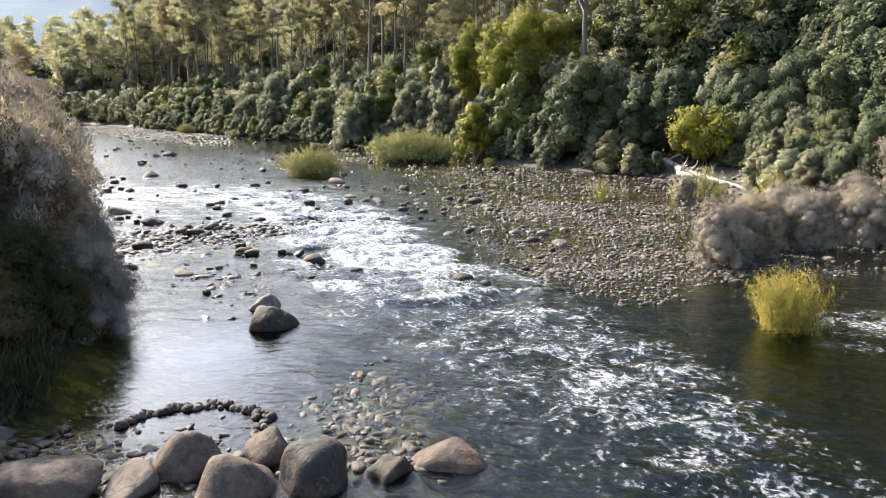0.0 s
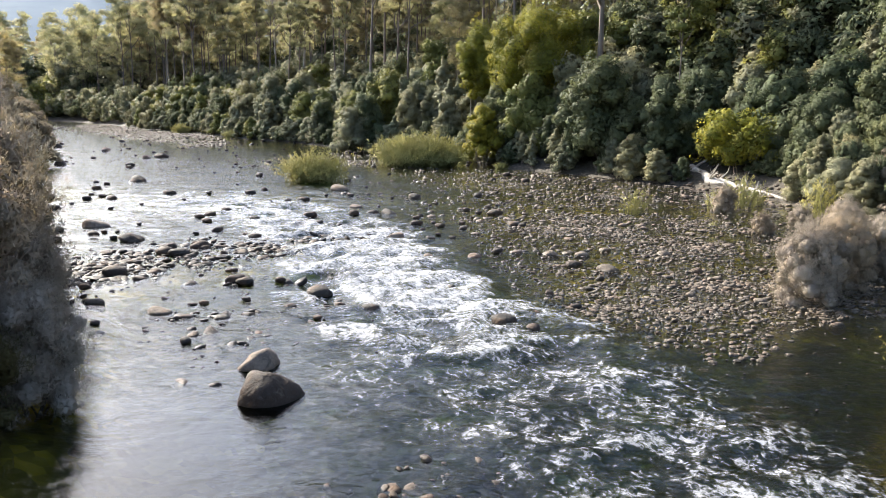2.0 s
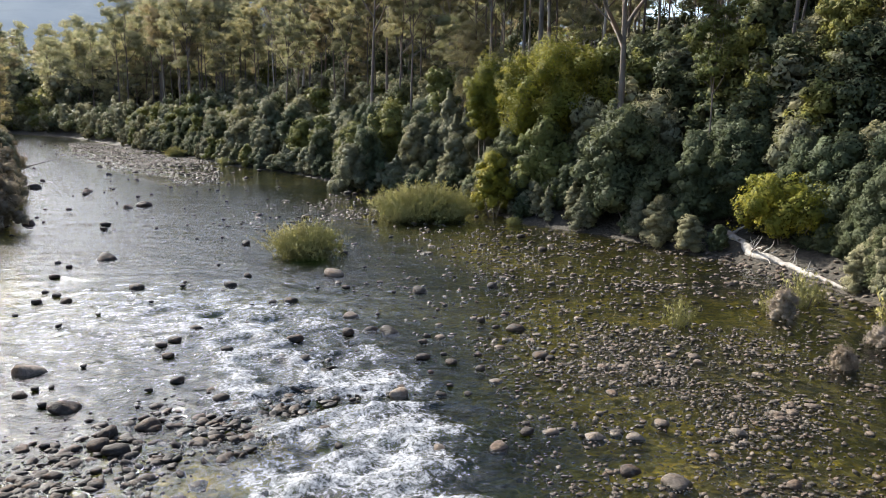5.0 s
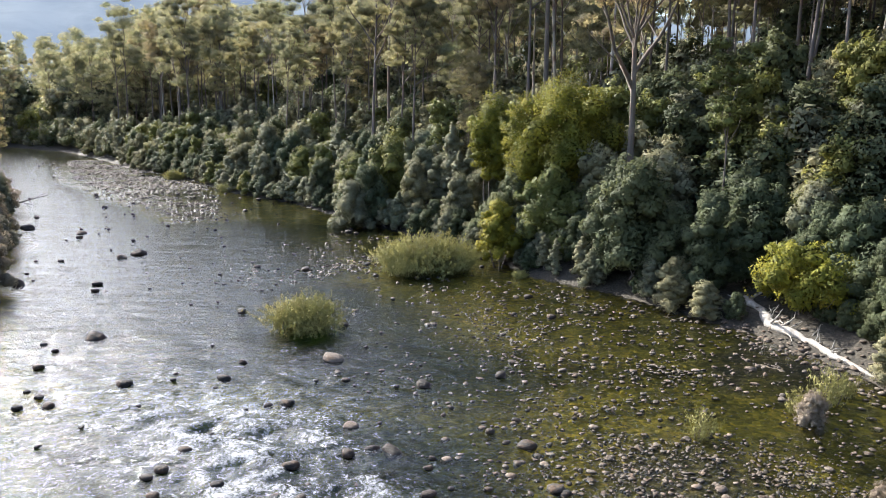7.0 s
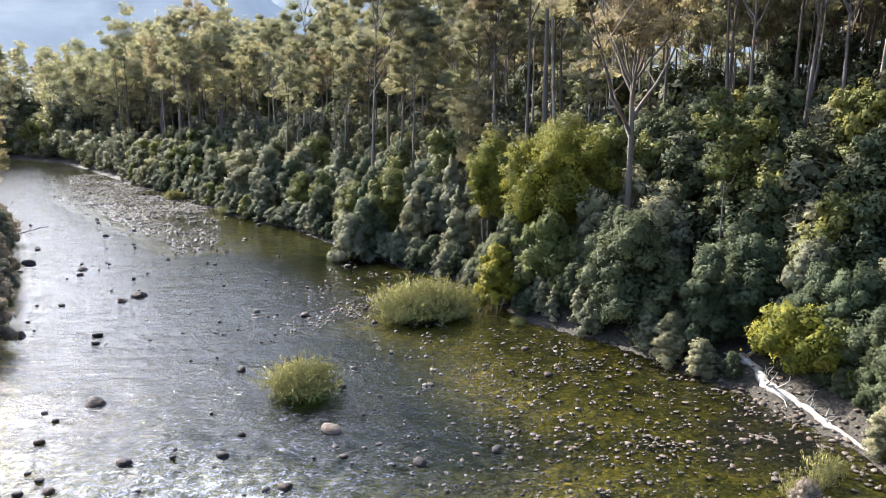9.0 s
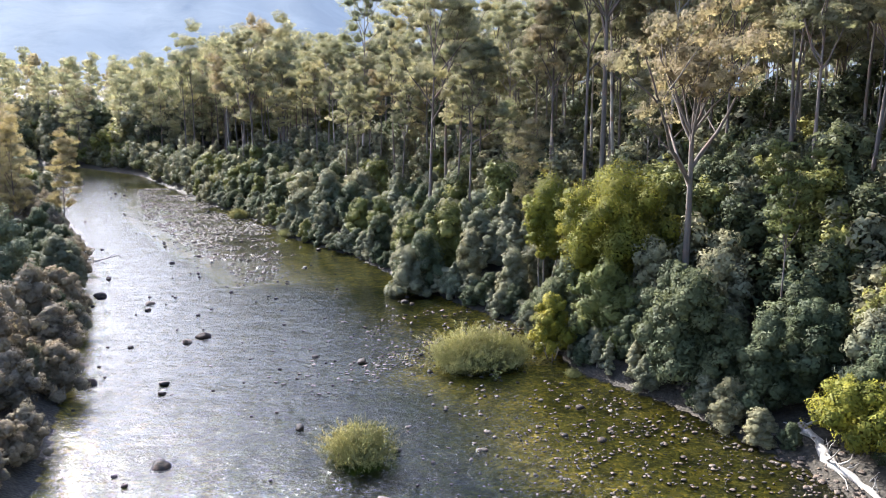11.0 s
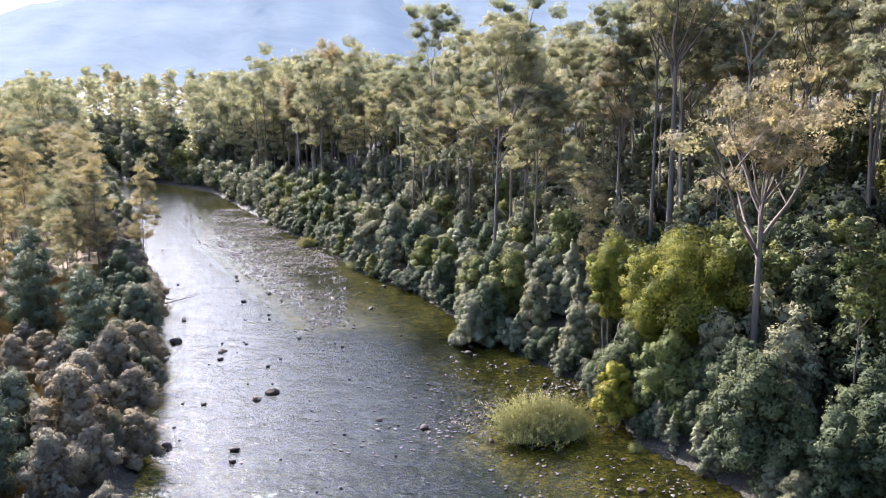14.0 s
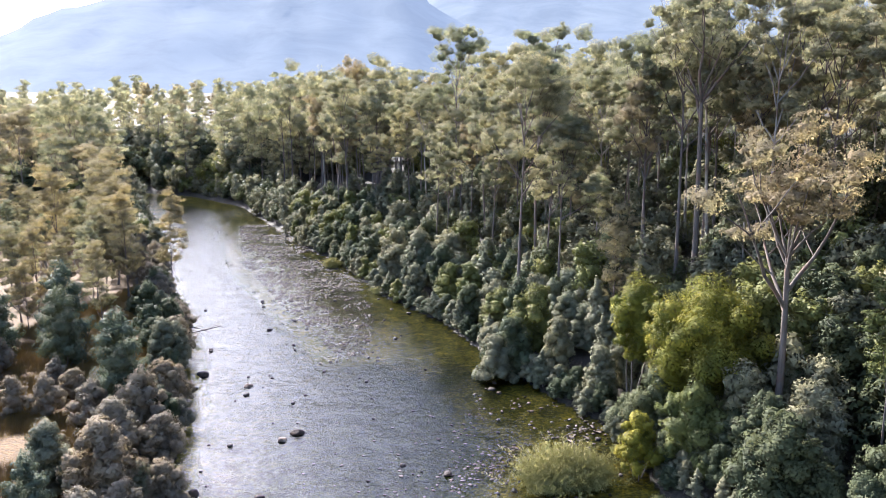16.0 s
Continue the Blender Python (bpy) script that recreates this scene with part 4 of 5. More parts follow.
# the stony bar's own bushes
near_tea = bush("tea_tree", 5.4, 5.0, "teatree", 42000, 0.115, "grey-brown twiggy tea-tree overhanging the pool", blobs_n=34, aspect=0.2, core=0.74, loose=0.48, shell=0.6, rough_edge=0.95, lump=0.62, hang=-0.5, stems=9, three=True)
near_green = bush("tea_tree", 5.0, 5.0, "weed", 42000, 0.115, "dark olive twiggy tea-tree overhanging the pool", blobs_n=34, aspect=0.2, core=0.74, loose=0.48, shell=0.6, rough_edge=0.95, lump=0.62, hang=-0.5, stems=9, three=True)
for x, y, s, k in ((11.4, 36.0, 0.5, 1), (13.4, 38.4, 0.56, 0), (16.2, 40.5, 0.6, 1), (19.2, 41.5, 0.64, 0), (14.8, 43.6, 0.45, 0), (17.5, 46.5, 0.55, 1), (21.5, 47, 0.62, 0),
                   (15.6, 51.0, 0.3, 1), (20.5, 53, 0.45, 0), (22.5, 39, 0.7, 1), (18.9, 54.6, 0.34, 1), (16.4, 59.2, 0.36, 1), (23.5, 43, 0.7, 0), (25.5, 50, 0.8, 1), (24.5, 57, 0.6, 0), (12.5, 37.6, 0.5, 0), (14.8, 40.4, 0.55, 1), (17.9, 42.8, 0.6, 0), (20.6, 44.6, 0.6, 1), (16.2, 45.2, 0.4, 0), (19.4, 50.2, 0.42, 0)):
    stand(near_tea, x, y, s, 1.5, label="grey-brown twiggy bush on the gravel bar")
tuft = fan_bush("yellow_shrub", 1.9, 1.8, "reed", 420, 75, 0.065, "bright yellow feathery shrub growing out of the pool", "yellow shrubs")
stand(tuft, 10.5, 27.2, 1.0, 1, z=-0.2)
reeds = fan_bush("reed_clump", 1.7, 2.2, "weed", 160, 30, 0.15, "dark olive reeds and weeds at the shaded edge of the pool", "reeds", 0.1, 0.05, 0.3)
for x, y, s in ((-6.3, 21.6, 1.0), (-7.4, 20.2, 1.1), (-6.0, 19.6, 0.7), (-5.9, 20.7, 0.8), (-6.3, 18.9, 0.9), (-5.7, 18.2, 0.6), (-6.6, 20.5, 0.9), (-7.2, 18.6, 1.1)):
    stand(reeds, x, y, s, 0.8)
sapling = fan_bush("green_shrub", 1.6, 1.5, "willow", 60, 30, 0.12, "small yellow-green sapling among the cobbles", "bar saplings")
for x, y, s in ((10.6, 57.2, 1.2), (18.2, 61.8, 1.6), (13.8, 52.8, 0.45), (16.2, 60.4, 1.0), (21.3, 57.6, 1.8), (22.6, 59.0, 1.5), (19.6, 63.2, 1.0)):
    stand(sapling, x, y, s, 0.8)

# left bank
TAKEN += [(-53, 87, 3.4), (-49, 76, 3.0), (-61, 106, 3.6), (-47, 63, 2.4), (-70, 118, 3)]      # open patches of dry grass
feather = bush("feathery_tree", 12.0, 7.0, "feather", 9000, 0.24, "feathery grey-green wattle sapling above the bank", "wattles", "tree", blobs_n=16, pointed=0.45, aspect=0.34, three=True)
stand(feather, -51, 95, 0.98, 3)
stand(feather, -41, 70, 0.68, 2.5)
for x, y, s, k in ((-9.0, 26.2, 0.95, 0), (-10.6, 29.6, 1.0, 0), (-13.0, 32.8, 1.1, 0), (-8.8, 22.4, 0.75, 1), (-10.6, 24.0, 1.1, 1), (-8.8, 29.0, 0.55, 0), (-7.2, 23.4, 0.6, 1), (-7.0, 21.2, 0.5, 1), (-6.9, 25.6, 0.5, 0), (-14.8, 36.5, 1.1, 0), (-18.5, 39.5, 1.1, 1), (-13.5, 25.5, 1.3, 1), (-11.8, 34.2, 0.5, 0)):
    stand((near_tea, near_green)[k], x, y, s, 1.6)
for x, y, s, k in ((-40.5, 77.5, 1.5, 0), (-36.8, 74.5, 1.0, 1), (-44, 84, 1.3, 0), (-41.5, 87.5, 1.2, 1), (-36.8, 70, 1.1, 0), (-49, 100, 1.2, 1), (-46, 91, 1.4, 2), (-42, 66, 1.3, 0)):
    stand(TEATREES[k], x, y, s, 1.8)
stand(SHRUBS[0], -45.6, 77.5, 0.85, 2.5)
stand(SHRUBS[1], -47.5, 70.5, 0.75, 2.5)
stand(feather, -55, 101, 0.8, 2.5)
stand(SHRUBS[2], -66.5, 124, 0.85, 2.5)
stand(SHRUBS[3], -63, 119, 0.7, 2.5)
for x, y, s in ((-98, 160, 0.95), (-90, 150, 0.92), (-106, 171, 1.0), (-81, 140, 0.85), (-116, 183, 0.98), (-103, 152, 0.95), (-84, 158, 0.8), (-126, 196, 0.98)):
    stand(SMALL_GUMS[0], x, y, s, 3)

TAKEN += [(19.6, 78.5, 1.6), (20.2, 76.5, 2.0), (20.6, 73, 2.2), (21.3, 70, 2.4), (22.0, 67, 2.4)]      # the fallen log lies here

# the rest of the forest, in bands behind the water's edge
BEHIND = []          # shrubs deep in the thicket: (x, y, scale)
spots, dist = free_spots((-100, 6, 60, 222), -1, 26, 1, 3.9)
for p, d in zip(spots, dist):
    if clear_of(p, TAKEN, 1.2) and (d < 13 or (56 < p[1] < 118 and rng.uniform() < 0.75)):
        s = (0.5 + 0.5 * float(smooth(np.array(d / 5.0)))) * rng.uniform(0.85, 1.22) * (1.2 if d > 12 else 1.0)
        if d > 11 or p[1] > 168:
            BEHIND.append((*p, s))
            continue
        plant(SHRUBS[rng.choice([0, 1, 2, 2, 3, 3, 3, 4, 5] if p[1] < 108 else [0, 0, 0, 1, 1, 2, 3, 4, 5])], *p, s, tall=rng.uniform(0.85, 1.1))
edge, _ = free_spots((-90, 56, 26, 215), 0.0, 1.7, 1, 1.6)
for p in edge:
    if clear_of(p, TAKEN, -0.9) and not (17 < p[0] < 22.8 and 62 < p[1] < 81):
        plant(SHRUBS[rng.choice([0, 1, 3, 5])], *p, rng.uniform(0.34, 0.6), tall=rng.uniform(0.75, 1.0), label="low shrub hanging over the water's edge")
spots, dist = free_spots((-90, 14, 80, 215), 11, 44, 1, 8.4)
for p, d in zip(spots, dist):
    if clear_of(p, TAKEN, 1.5) and rng.uniform() < (0.6 if d < 22 else 0.95) and (d > 25 or p[1] > 116 or p[1] < 50):
        plant(GUMS[rng.choice([0, 0, 1, 2, 2, 3, 4])], *p, rng.uniform(0.8, 1.0) * (0.93 if d < 20 else 1.0) * (0.77 if p[1] > 148 else 0.96), tall=rng.uniform(0.9, 1.1))
spots, dist = free_spots((-60, 70, 60, 200), 10, 40, 1, 26)
for p, d in zip(spots, dist):
    if clear_of(p, TAKEN, 1.5):
        plant(SMALL_GUMS[rng.integers(0, 2)], *p, rng.uniform(0.7, 1.1))
spots, dist = free_spots((-130, 34, 0, 180), -1, 6, -1, 3.6)
for p, d in zip(spots, dist):
    if clear_of(p, TAKEN, 0.8):
        if p[1] > 75 and rng.uniform() < 0.42:
            plant(SHRUBS[rng.choice([0, 1, 3])], *p, rng.uniform(0.5, 0.85))
        else:
            plant(TEATREES[rng.integers(0, 3)], *p, rng.uniform(0.75, 1.2) * (1.0 if p[1] > 70 else 0.72), tall=rng.uniform(0.9, 1.2))
spots, dist = free_spots((-75, 50, -15, 120), 4.5, 15, -1, 4.4)
for p, d in zip(spots, dist):
    if clear_of(p, TAKEN, 0.8) and rng.uniform() < 0.52:
        plant((TEATREES * 3 + [feather])[rng.integers(0, 10)], *p, rng.uniform(0.7, 1.1))
spots, dist = free_spots((-175, 50, 0, 200), 10, 40, -1, 6.2)
for p, d in zip(spots, dist):
    if clear_of(p, TAKEN, 1.5):
        k = rng.uniform()
        if p[1] > 118 and k < 0.8:
            plant(SMALL_GUMS[rng.choice([0, 0, 1])], *p, rng.uniform(0.45, 0.72))
        elif k < 0.85:
            plant((TEATREES * 2 + [feather])[rng.integers(0, 7)], *p, rng.uniform(0.7, 1.1))

# woods farther off and the layer under the trees, each as one mass
FAR = []
for hgt, leaf, bark in ((36, "gum", "bark_dark"), (34, "gum", "bark_white"), (30, "gum", "bark_dark"), (33, "gum_tan", "bark_dark")):
    w, l = gum_bits(hgt, 4000, 0.42, cluster=1.1, clear=0.58, limbs=9, spread=0.235, sub=0, core=0.78)
    FAR.append([(w, bark), (l, leaf)])
BROAD = []
for hgt, leaf in ((34, "gum"), (30, "gum"), (32, "gum_tan")):
    w, l = gum_bits(hgt, 2800, 0.5, cluster=1.15, clear=0.1, limbs=11, spread=0.23, sub=0, core=0.78)
    BROAD.append([(w, "bark_dark"), (l, leaf)])
DISTANT = []
for hgt, leaf in ((34, "gum"), (30, "gum"), (32, "gum_tan")):
    w, l = gum_bits(hgt, 1200, 0.8, cluster=1.25, clear=0.06, limbs=9, spread=0.22, sub=0, core=0.78)
    DISTANT.append([(w, "bark_dark"), (l, leaf)])
LOW = []
for hgt, wid, leaf in ((6.0, 6.6, "dark"), (6.5, 6.0, "shrub"), (5.2, 6.4, "olive"), (7.5, 5.5, "shrub")):
    w, l = bush_bits(hgt, wid, 1500, 0.28, 9, lump=0.85, core=0.75, three=True, stems=0)
    LOW.append([(l, leaf)])
TALL = []
for hgt, wid, leaf in ((10.5, 9.0, "dark"), (11.0, 8.5, "shrub"), (9.5, 9.5, "olive"), (12.0, 8.0, "dark")):
    w, l = bush_bits(hgt, wid, 2000, 0.34, 14, lump=0.8, core=0.75, three=True, stems=0)
    TALL.append([(l, leaf)])
THICK = []
for hgt, wid, leaf in ((8.5, 6.8, "dark"), (8.0, 6.6, "shrub"), (9.0, 6.2, "olive")):
    w, l = bush_bits(hgt, wid, 5200, 0.22, 18, lump=0.78, core=0.75, three=True, stems=0)
    THICK.append([(l, leaf)])
woods = Wood(["gum", "gum_tan", "bark_dark", "bark_white"])
a, da = free_spots((-170, 60, 150, 290), 44, 105, 1, 8.6)
b, db = free_spots((-145, 215, -60, 310), 9, 46, 1, 8.0)
c, dc = free_spots((-300, 195, -130, 350), 5, 60, -1, 8.5)
d, dd = free_spots((-330, 290, 120, 480), 4, 240, 1, 15.0)
e, de = free_spots((-470, 330, -120, 520), 5, 130, -1, 13.0)
f, df = free_spots((-720, 260, -330, 620), 20, 340, -1, 27.0)
h, dh = free_spots((60, 60, 200, 240), 62, 165, 1, 9.0)
spots = np.concatenate([a, b, c, d, e, f, h])
for (x, y), z in zip(spots, ground_height(spots)):
    if rng.uniform() < 0.93:
        woods.add(DISTANT[rng.choice([0, 0, 1, 2])] if y > 330 or x < -230 or x > 104 else (BROAD[rng.choice([0, 0, 1, 2])] if y > 265 or x < -150 or x > 84 else FAR[rng.choice([0, 0, 1, 2, 2, 3])]), x, y, z - 0.3, rng.uniform(0.62, 0.92), rng.uniform(0.9, 1.1))
woods.finish("far_woods", "olive-gold gum forest covering the slopes behind the river", "forest")
scrub = Wood(["dark", "shrub", "olive"])
a, da = free_spots((-125, 44, 80, 240), 10, 46, 1, 4.9)
g, dg = free_spots((-125, 44, 210, 280), 46, 170, 1, 9.0)
b, db = free_spots((-180, 205, -90, 320), -1, 14, 1, 4.2)
c, dc = free_spots((-260, 165, -95, 340), -1, 14, -1, 4.6)
d, dd = free_spots((-260, 290, -60, 360), 4, 50, 1, 8.0)
e, de = free_spots((-420, 200, -130, 420), 14, 70, -1, 10.0)
f, df = free_spots((-720, 260, -330, 620), 20, 340, -1, 22.0)
tall = np.repeat([1.0, 1.0, 1.0, 1.9, 1.9, 2.2, 0.0], [len(k) for k in (a, b, c, d, e, f, g)])
spots = np.concatenate([a, b, c, d, e, f, g])
for (x, y), z, k in zip(spots, ground_height(spots), tall):
    if clear_of((x, y), TAKEN, 0.6):
        scrub.add((LOW if k else TALL)[rng.integers(0, 4)], x, y, max(z, 0) - 0.2, (k or 1.0) * rng.uniform(0.9, 1.5), rng.uniform(0.85, 1.15))
for x, y, k in BEHIND:
    scrub.add(THICK[rng.choice([0, 0, 1, 2])], x, y, max(ground_at(x, y), 0) - 0.2, k, rng.uniform(0.85, 1.1))
scrub.finish("understorey_scrub", "grey-green scrub under the gums and along the far banks", "scrub")

# ---- stones ----
def stone_shape(ball, seed, flat=0.6, worn=11.0):
    """A water-worn stone from a ball: lumpy, with a few broad worn facets."""
    v, f = ball
    d = unit(v)
    g = np.random.default_rng(seed)
    i = np.arange(13) + 0.5
    a, h = i * 2.39996, 1 - 2 * i / 13
    planes = unit(np.column_stack([np.cos(a) * np.sqrt(1 - h * h), np.sin(a) * np.sqrt(1 - h * h), h]) + g.normal(size=(13, 3)) * 0.3)
    k = g.uniform(0.8, 1.06, 13)
    r = (np.maximum(d @ planes.T / k, 0.0) ** worn).sum(1) ** (-1 / worn)
    r = r * (1 + 0.16 * lumps(d, seed, 1.1) + 0.05 * lumps(d, seed + 9, 2.7))
    if len(v) > 200:
        r = r + 0.022 * lumps(d, seed + 20, 6.0) + 0.012 * lumps(d, seed + 30, 14.0)
    w = d * r[:, None]
    w = (w - (w.max(0) + w.min(0)) / 2) / (w.max(0) - w.min(0)) * 2
    if len(v) > 100:
        w[:, :2] *= (1 - 0.09 * (w[:, 2:] + 0.6)) * 1.03          # broader at the foot
    return w * (1.0, g.uniform(0.7, 0.95), flat), f


COBBLES = [stone_shape(ICO2, 100 + i, 0.32 + 0.07 * (i % 4)) for i in range(8)]
PEBBLES = [stone_shape(ICO2, 200 + i, 0.36 + 0.06 * (i % 3)) for i in range(6)]


def rock_mesh(name, ball, seed, flat, material):
    v, f = stone_shape(ball, seed, flat, 8.0 if len(ball[0]) > 300 else 6.0)
    m = mesh_from(name, v, f, True)
    m.materials.append(material)
    return m


def boulder(x, y, size, high, material, label, seed, turn=0.0, category="boulder", group="boulders", ball=None, sink=0.3):
    mesh = rock_mesh("boulder", ball or ICO4, seed, high / size, MAT[material])
    ob = tagged(new("boulder", mesh), label, category, group)
    z = max(ground_at(x, y), -0.06 if size < 0.4 else -0.2) + high * 0.5 * (1 - sink)
    ob.matrix_basis = pose(x, y, z, 0, 0, turn) @ Matrix.Scale(size * 0.53, 4)
    return ob


for i, (x, y, s, h, m, t, lab) in enumerate((
        (-3.75, 17.6, 1.35, 0.62, "brown_stone", 10, "broad rusty-brown boulder with a flat top on the shore"),
        (-2.62, 17.75, 0.95, 0.6, "shore_stone", 60, "grey angular boulder beside a brown one"),
        (-2.0, 18.35, 1.05, 0.95, "shore_stone", 20, "rounded grey-brown boulder at the pool's rim"),
        (-1.05, 17.75, 1.3, 0.95, "brown_stone", 75, "large rust-stained grey boulder"),
        (-0.85, 18.95, 0.8, 0.8, "brown_stone", 130, "pointed tan boulder leaning on its neighbours"),
        (0.02, 18.1, 0.98, 0.98, "dark_stone", 95, "smooth dark grey boulder with a white vein"),
        (1.18, 18.5, 0.72, 0.55, "shore_stone", 45, "small angular grey boulder in the shallows"),
        (2.0, 18.9, 1.12, 0.62, "brown_stone", 5, "flat rounded tan boulder in the current"),
        (-2.6, 26.4, 1.08, 0.92, "dark_stone", 15, "big humped dark boulder in the calm pool"),
        (-3.3, 28.3, 0.9, 0.72, "stone", 70, "pale rounded boulder behind a darker one"))):
    boulder(x, y, s * 1.15, h * 1.08, m, lab, 311 + i * 5, t, sink=0.5)

ROCKS = [(-15.9, 47.4, 1.15), (-12.7, 44.0, 1.05), (-9.5, 43.0, 0.95), (-7.5, 41.9, 0.7), (-2.5, 48.2, 0.8), (-1.9, 46.4, 0.9), (-5.3, 57.2, 0.8), (-3.1, 54.5, 1.0),
                               (-4.0, 54.8, 0.8), (3.5, 51.6, 0.8), (5.8, 50.3, 0.65), (4.4, 43.2, 0.75), (5.7, 43.3, 0.7), (6.8, 44.6, 0.65), (9.1, 44.0, 0.75), (6.2, 40.2, 0.85), (1.4, 42.2, 0.7),
                               (-0.4, 42, 0.7)]
ROCKS += [(-7.8, 66.8, 1.25), (-23.3, 69.8, 1.35), (-32.4, 98.2, 1.5), (-33.2, 96.4, 1.2), (-36.2, 83.8, 1.4), (-51.7, 112.6, 1.6), (-44, 110.2, 1.2),
                               (-14.8, 92.6, 1.1), (-5.2, 30.8, 0.7), (-7.2, 32.6, 0.75), (-6.3, 36.8, 0.85), (-7.6, 36.2, 0.6), (-9.3, 33.4, 0.7), (11.2, 33.3, 0.55), (-5.2, 24.2, 0.4), (-4.6, 27.3, 0.5)]
for i, (x, y, s) in enumerate(ROCKS):
    kind = "dark_stone" if x < -2 and i % 3 else "stone"
    boulder(x, y, s, s * 0.55, kind, ("dark wet rock" if kind == "dark_stone" else "pale grey rounded rock") + " standing out of the river", 500 + i * 3, i * 47, "rock", "river rocks", ICO3, 0.35)

# a low ring of stones round a still pool on the shore
for i, u in enumerate(np.linspace(0, 1, 58)):
    x = np.interp(u, [0, 0.25, 0.5, 0.75, 0.9, 1], [-3.75, -3.2, -2.45, -1.65, -1.2, -1.3])
    y = np.interp(u, [0, 0.25, 0.5, 0.75, 0.9, 1], [20.0, 20.6, 20.95, 20.85, 20.4, 19.7])
    boulder(x + rng.normal() * 0.06, y + rng.normal() * 0.08, rng.uniform(0.12, 0.25), rng.uniform(0.1, 0.19), "dark_stone" if i % 3 else "stone",
            "small stone in a ring round a still pool", 700 + i % 6, rng.uniform(0, 360), "stone", "pool ring stones", ICO2, 0.1)


def scatter_stones(box, density, size, seed, power=2.6, dry=False):
    """Spots and sizes for loose stones: density(points) per square metre."""
    g = np.random.default_rng(seed)
    x0, y0, x1, y1 = box
    most = density[1]
    n = int((x1 - x0) * (y1 - y0) * most)
    p = np.column_stack([g.uniform(x0, x1, n), g.uniform(y0, y1, n)])
    p = p[g.uniform(0, 1, n) < density[0](p) / most]
    if not dry:
        p = p[inside(p, RIVER)]
    s = size[0] + (size[1] - size[0]) * g.uniform(0, 1, len(p)) ** power
    return p, s, g


def heap(name, p, s, g, shapes, material, label, singles=0, sink=0.22):
    """Loose stones in one bed; the largest near ones are parts of their own."""
    z = np.maximum(ground_height(p) + s * 0.13, -s * 0.1) + s * (0.22 - sink)
    turn = g.uniform(0, 6.28, len(p))
    order = np.argsort(-s / (p[:, 1] - 5)) if singles else np.arange(len(p))
    bits = Bits()
    lone = set(order[:singles].tolist())
    tilt = g.normal(size=(len(p), 2)) * 0.22
    for i in range(len(p)):
        if i in lone:
            continue
        v, f = (shapes if p[i, 1] < 47 and s[i] > 0.13 else PEBBLES)[i % 6]
        c, q = math.cos(turn[i]), math.sin(turn[i])
        w = v * s[i] * 0.5
        w = np.column_stack([w[:, 0] * c - w[:, 1] * q, w[:, 0] * q + w[:, 1] * c, w[:, 2] + w[:, 0] * tilt[i, 0] + w[:, 1] * tilt[i, 1]])
        bits.add(w + (p[i, 0], p[i, 1], z[i]), f)
    bed = tagged(new(name, bits.mesh(name, MAT[material], True)), label, "gravel", kind="stuff")
    if singles:
        meshes = []
        for v, f in shapes:
            m = mesh_from("cobble", v, f, True)
            m.materials.append(MAT[material])
            meshes.append(m)
        for i in order[:singles]:
            ob = new("cobble", meshes[i % len(meshes)])
            ob.parent = bed
            ob.matrix_basis = pose(p[i, 0], p[i, 1], z[i], 0, 0, math.degrees(turn[i])) @ Matrix.Scale(s[i] * 0.5, 4)
    return bed


def bar_density(p):
    d = 105.0 * np.maximum(bump_at(p, 9.2, 36.5, 4.9, 7.0, -12), 0.36 * bump_at(p, 9.5, 47, 7, 9))
    d = np.maximum(d, 7.0 * bump_at(p, 9, 58, 10, 14))
    d = np.maximum(d, 4.0 * bump_at(p, 8, 74, 11, 9, -30))
    d = np.maximum(d, 1.6 * bump_at(p, 0, 60, 5, 12))
    clump = np.clip(1 + 3.8 * fbm(p[:, 0] / 3.4, p[:, 1] / 2.0, 77), np.interp(p[:, 1], [43, 48], [0.4, 0.03]), 2)
    edge = (p[:, 0] - np.interp(p[:, 1], [28, 29.5, 35, 41, 49, 60, 70, 90], [6.2, 5.8, 2.8, 1.2, 0.0, -6, -9, -12])) / 1.2
    pool = np.where((p[:, 1] < np.interp(p[:, 0], [6, 8, 10, 12, 30], [29, 29.8, 32.5, 34.2, 36])), 0.03, 1)
    return d * clump * smooth(edge) * pool


p, s, g = scatter_stones((-12, 26, 24, 92), (bar_density, 125.0), (0.07, 0.26), 3, power=2.8)
s = s * np.interp(p[:, 1], [42, 58, 90], [1.0, 1.45, 1.8])
heap("gravel_bar", p, s, g, COBBLES, "stone", "bar of pale grey rounded cobbles, partly under water", 300)


def large_density(p):
    d = 0.9 * bump_at(p, 9, 44, 8, 10) + 0.9 * bump_at(p, 8, 62, 11, 14) + 0.5 * bump_at(p, 6, 78, 12, 8, -30)
    edge = (p[:, 0] - np.interp(p[:, 1], [28, 35, 41, 49, 60, 70, 90], [7.5, 4.0, 2.0, 0.5, -7, -9, -12])) / 2
    pool = np.where((p[:, 1] < np.interp(p[:, 0], [6, 8, 10, 12, 30], [30, 31, 33.5, 35, 37])), 0.0, 1)
    return d * smooth(edge) * pool * np.clip(1 + 2.4 * fbm(p[:, 0] / 4, p[:, 1] / 3, 178), 0.1, 2)


p, s, g = scatter_stones((-12, 28, 24, 90), (large_density, 3.2), (0.24, 0.6), 14, power=2.6)
heap("bar_stones", p, s, g, COBBLES, "stone", "larger grey rounded stones strewn over the bar and shallows", 280)


def shore_density(p):
    return 7 * np.exp(-(line_distance(p, RIGHT) / 1.8) ** 2) * np.clip(1 + 2 * fbm(p[:, 0], p[:, 1], 87), 0.1, 2)


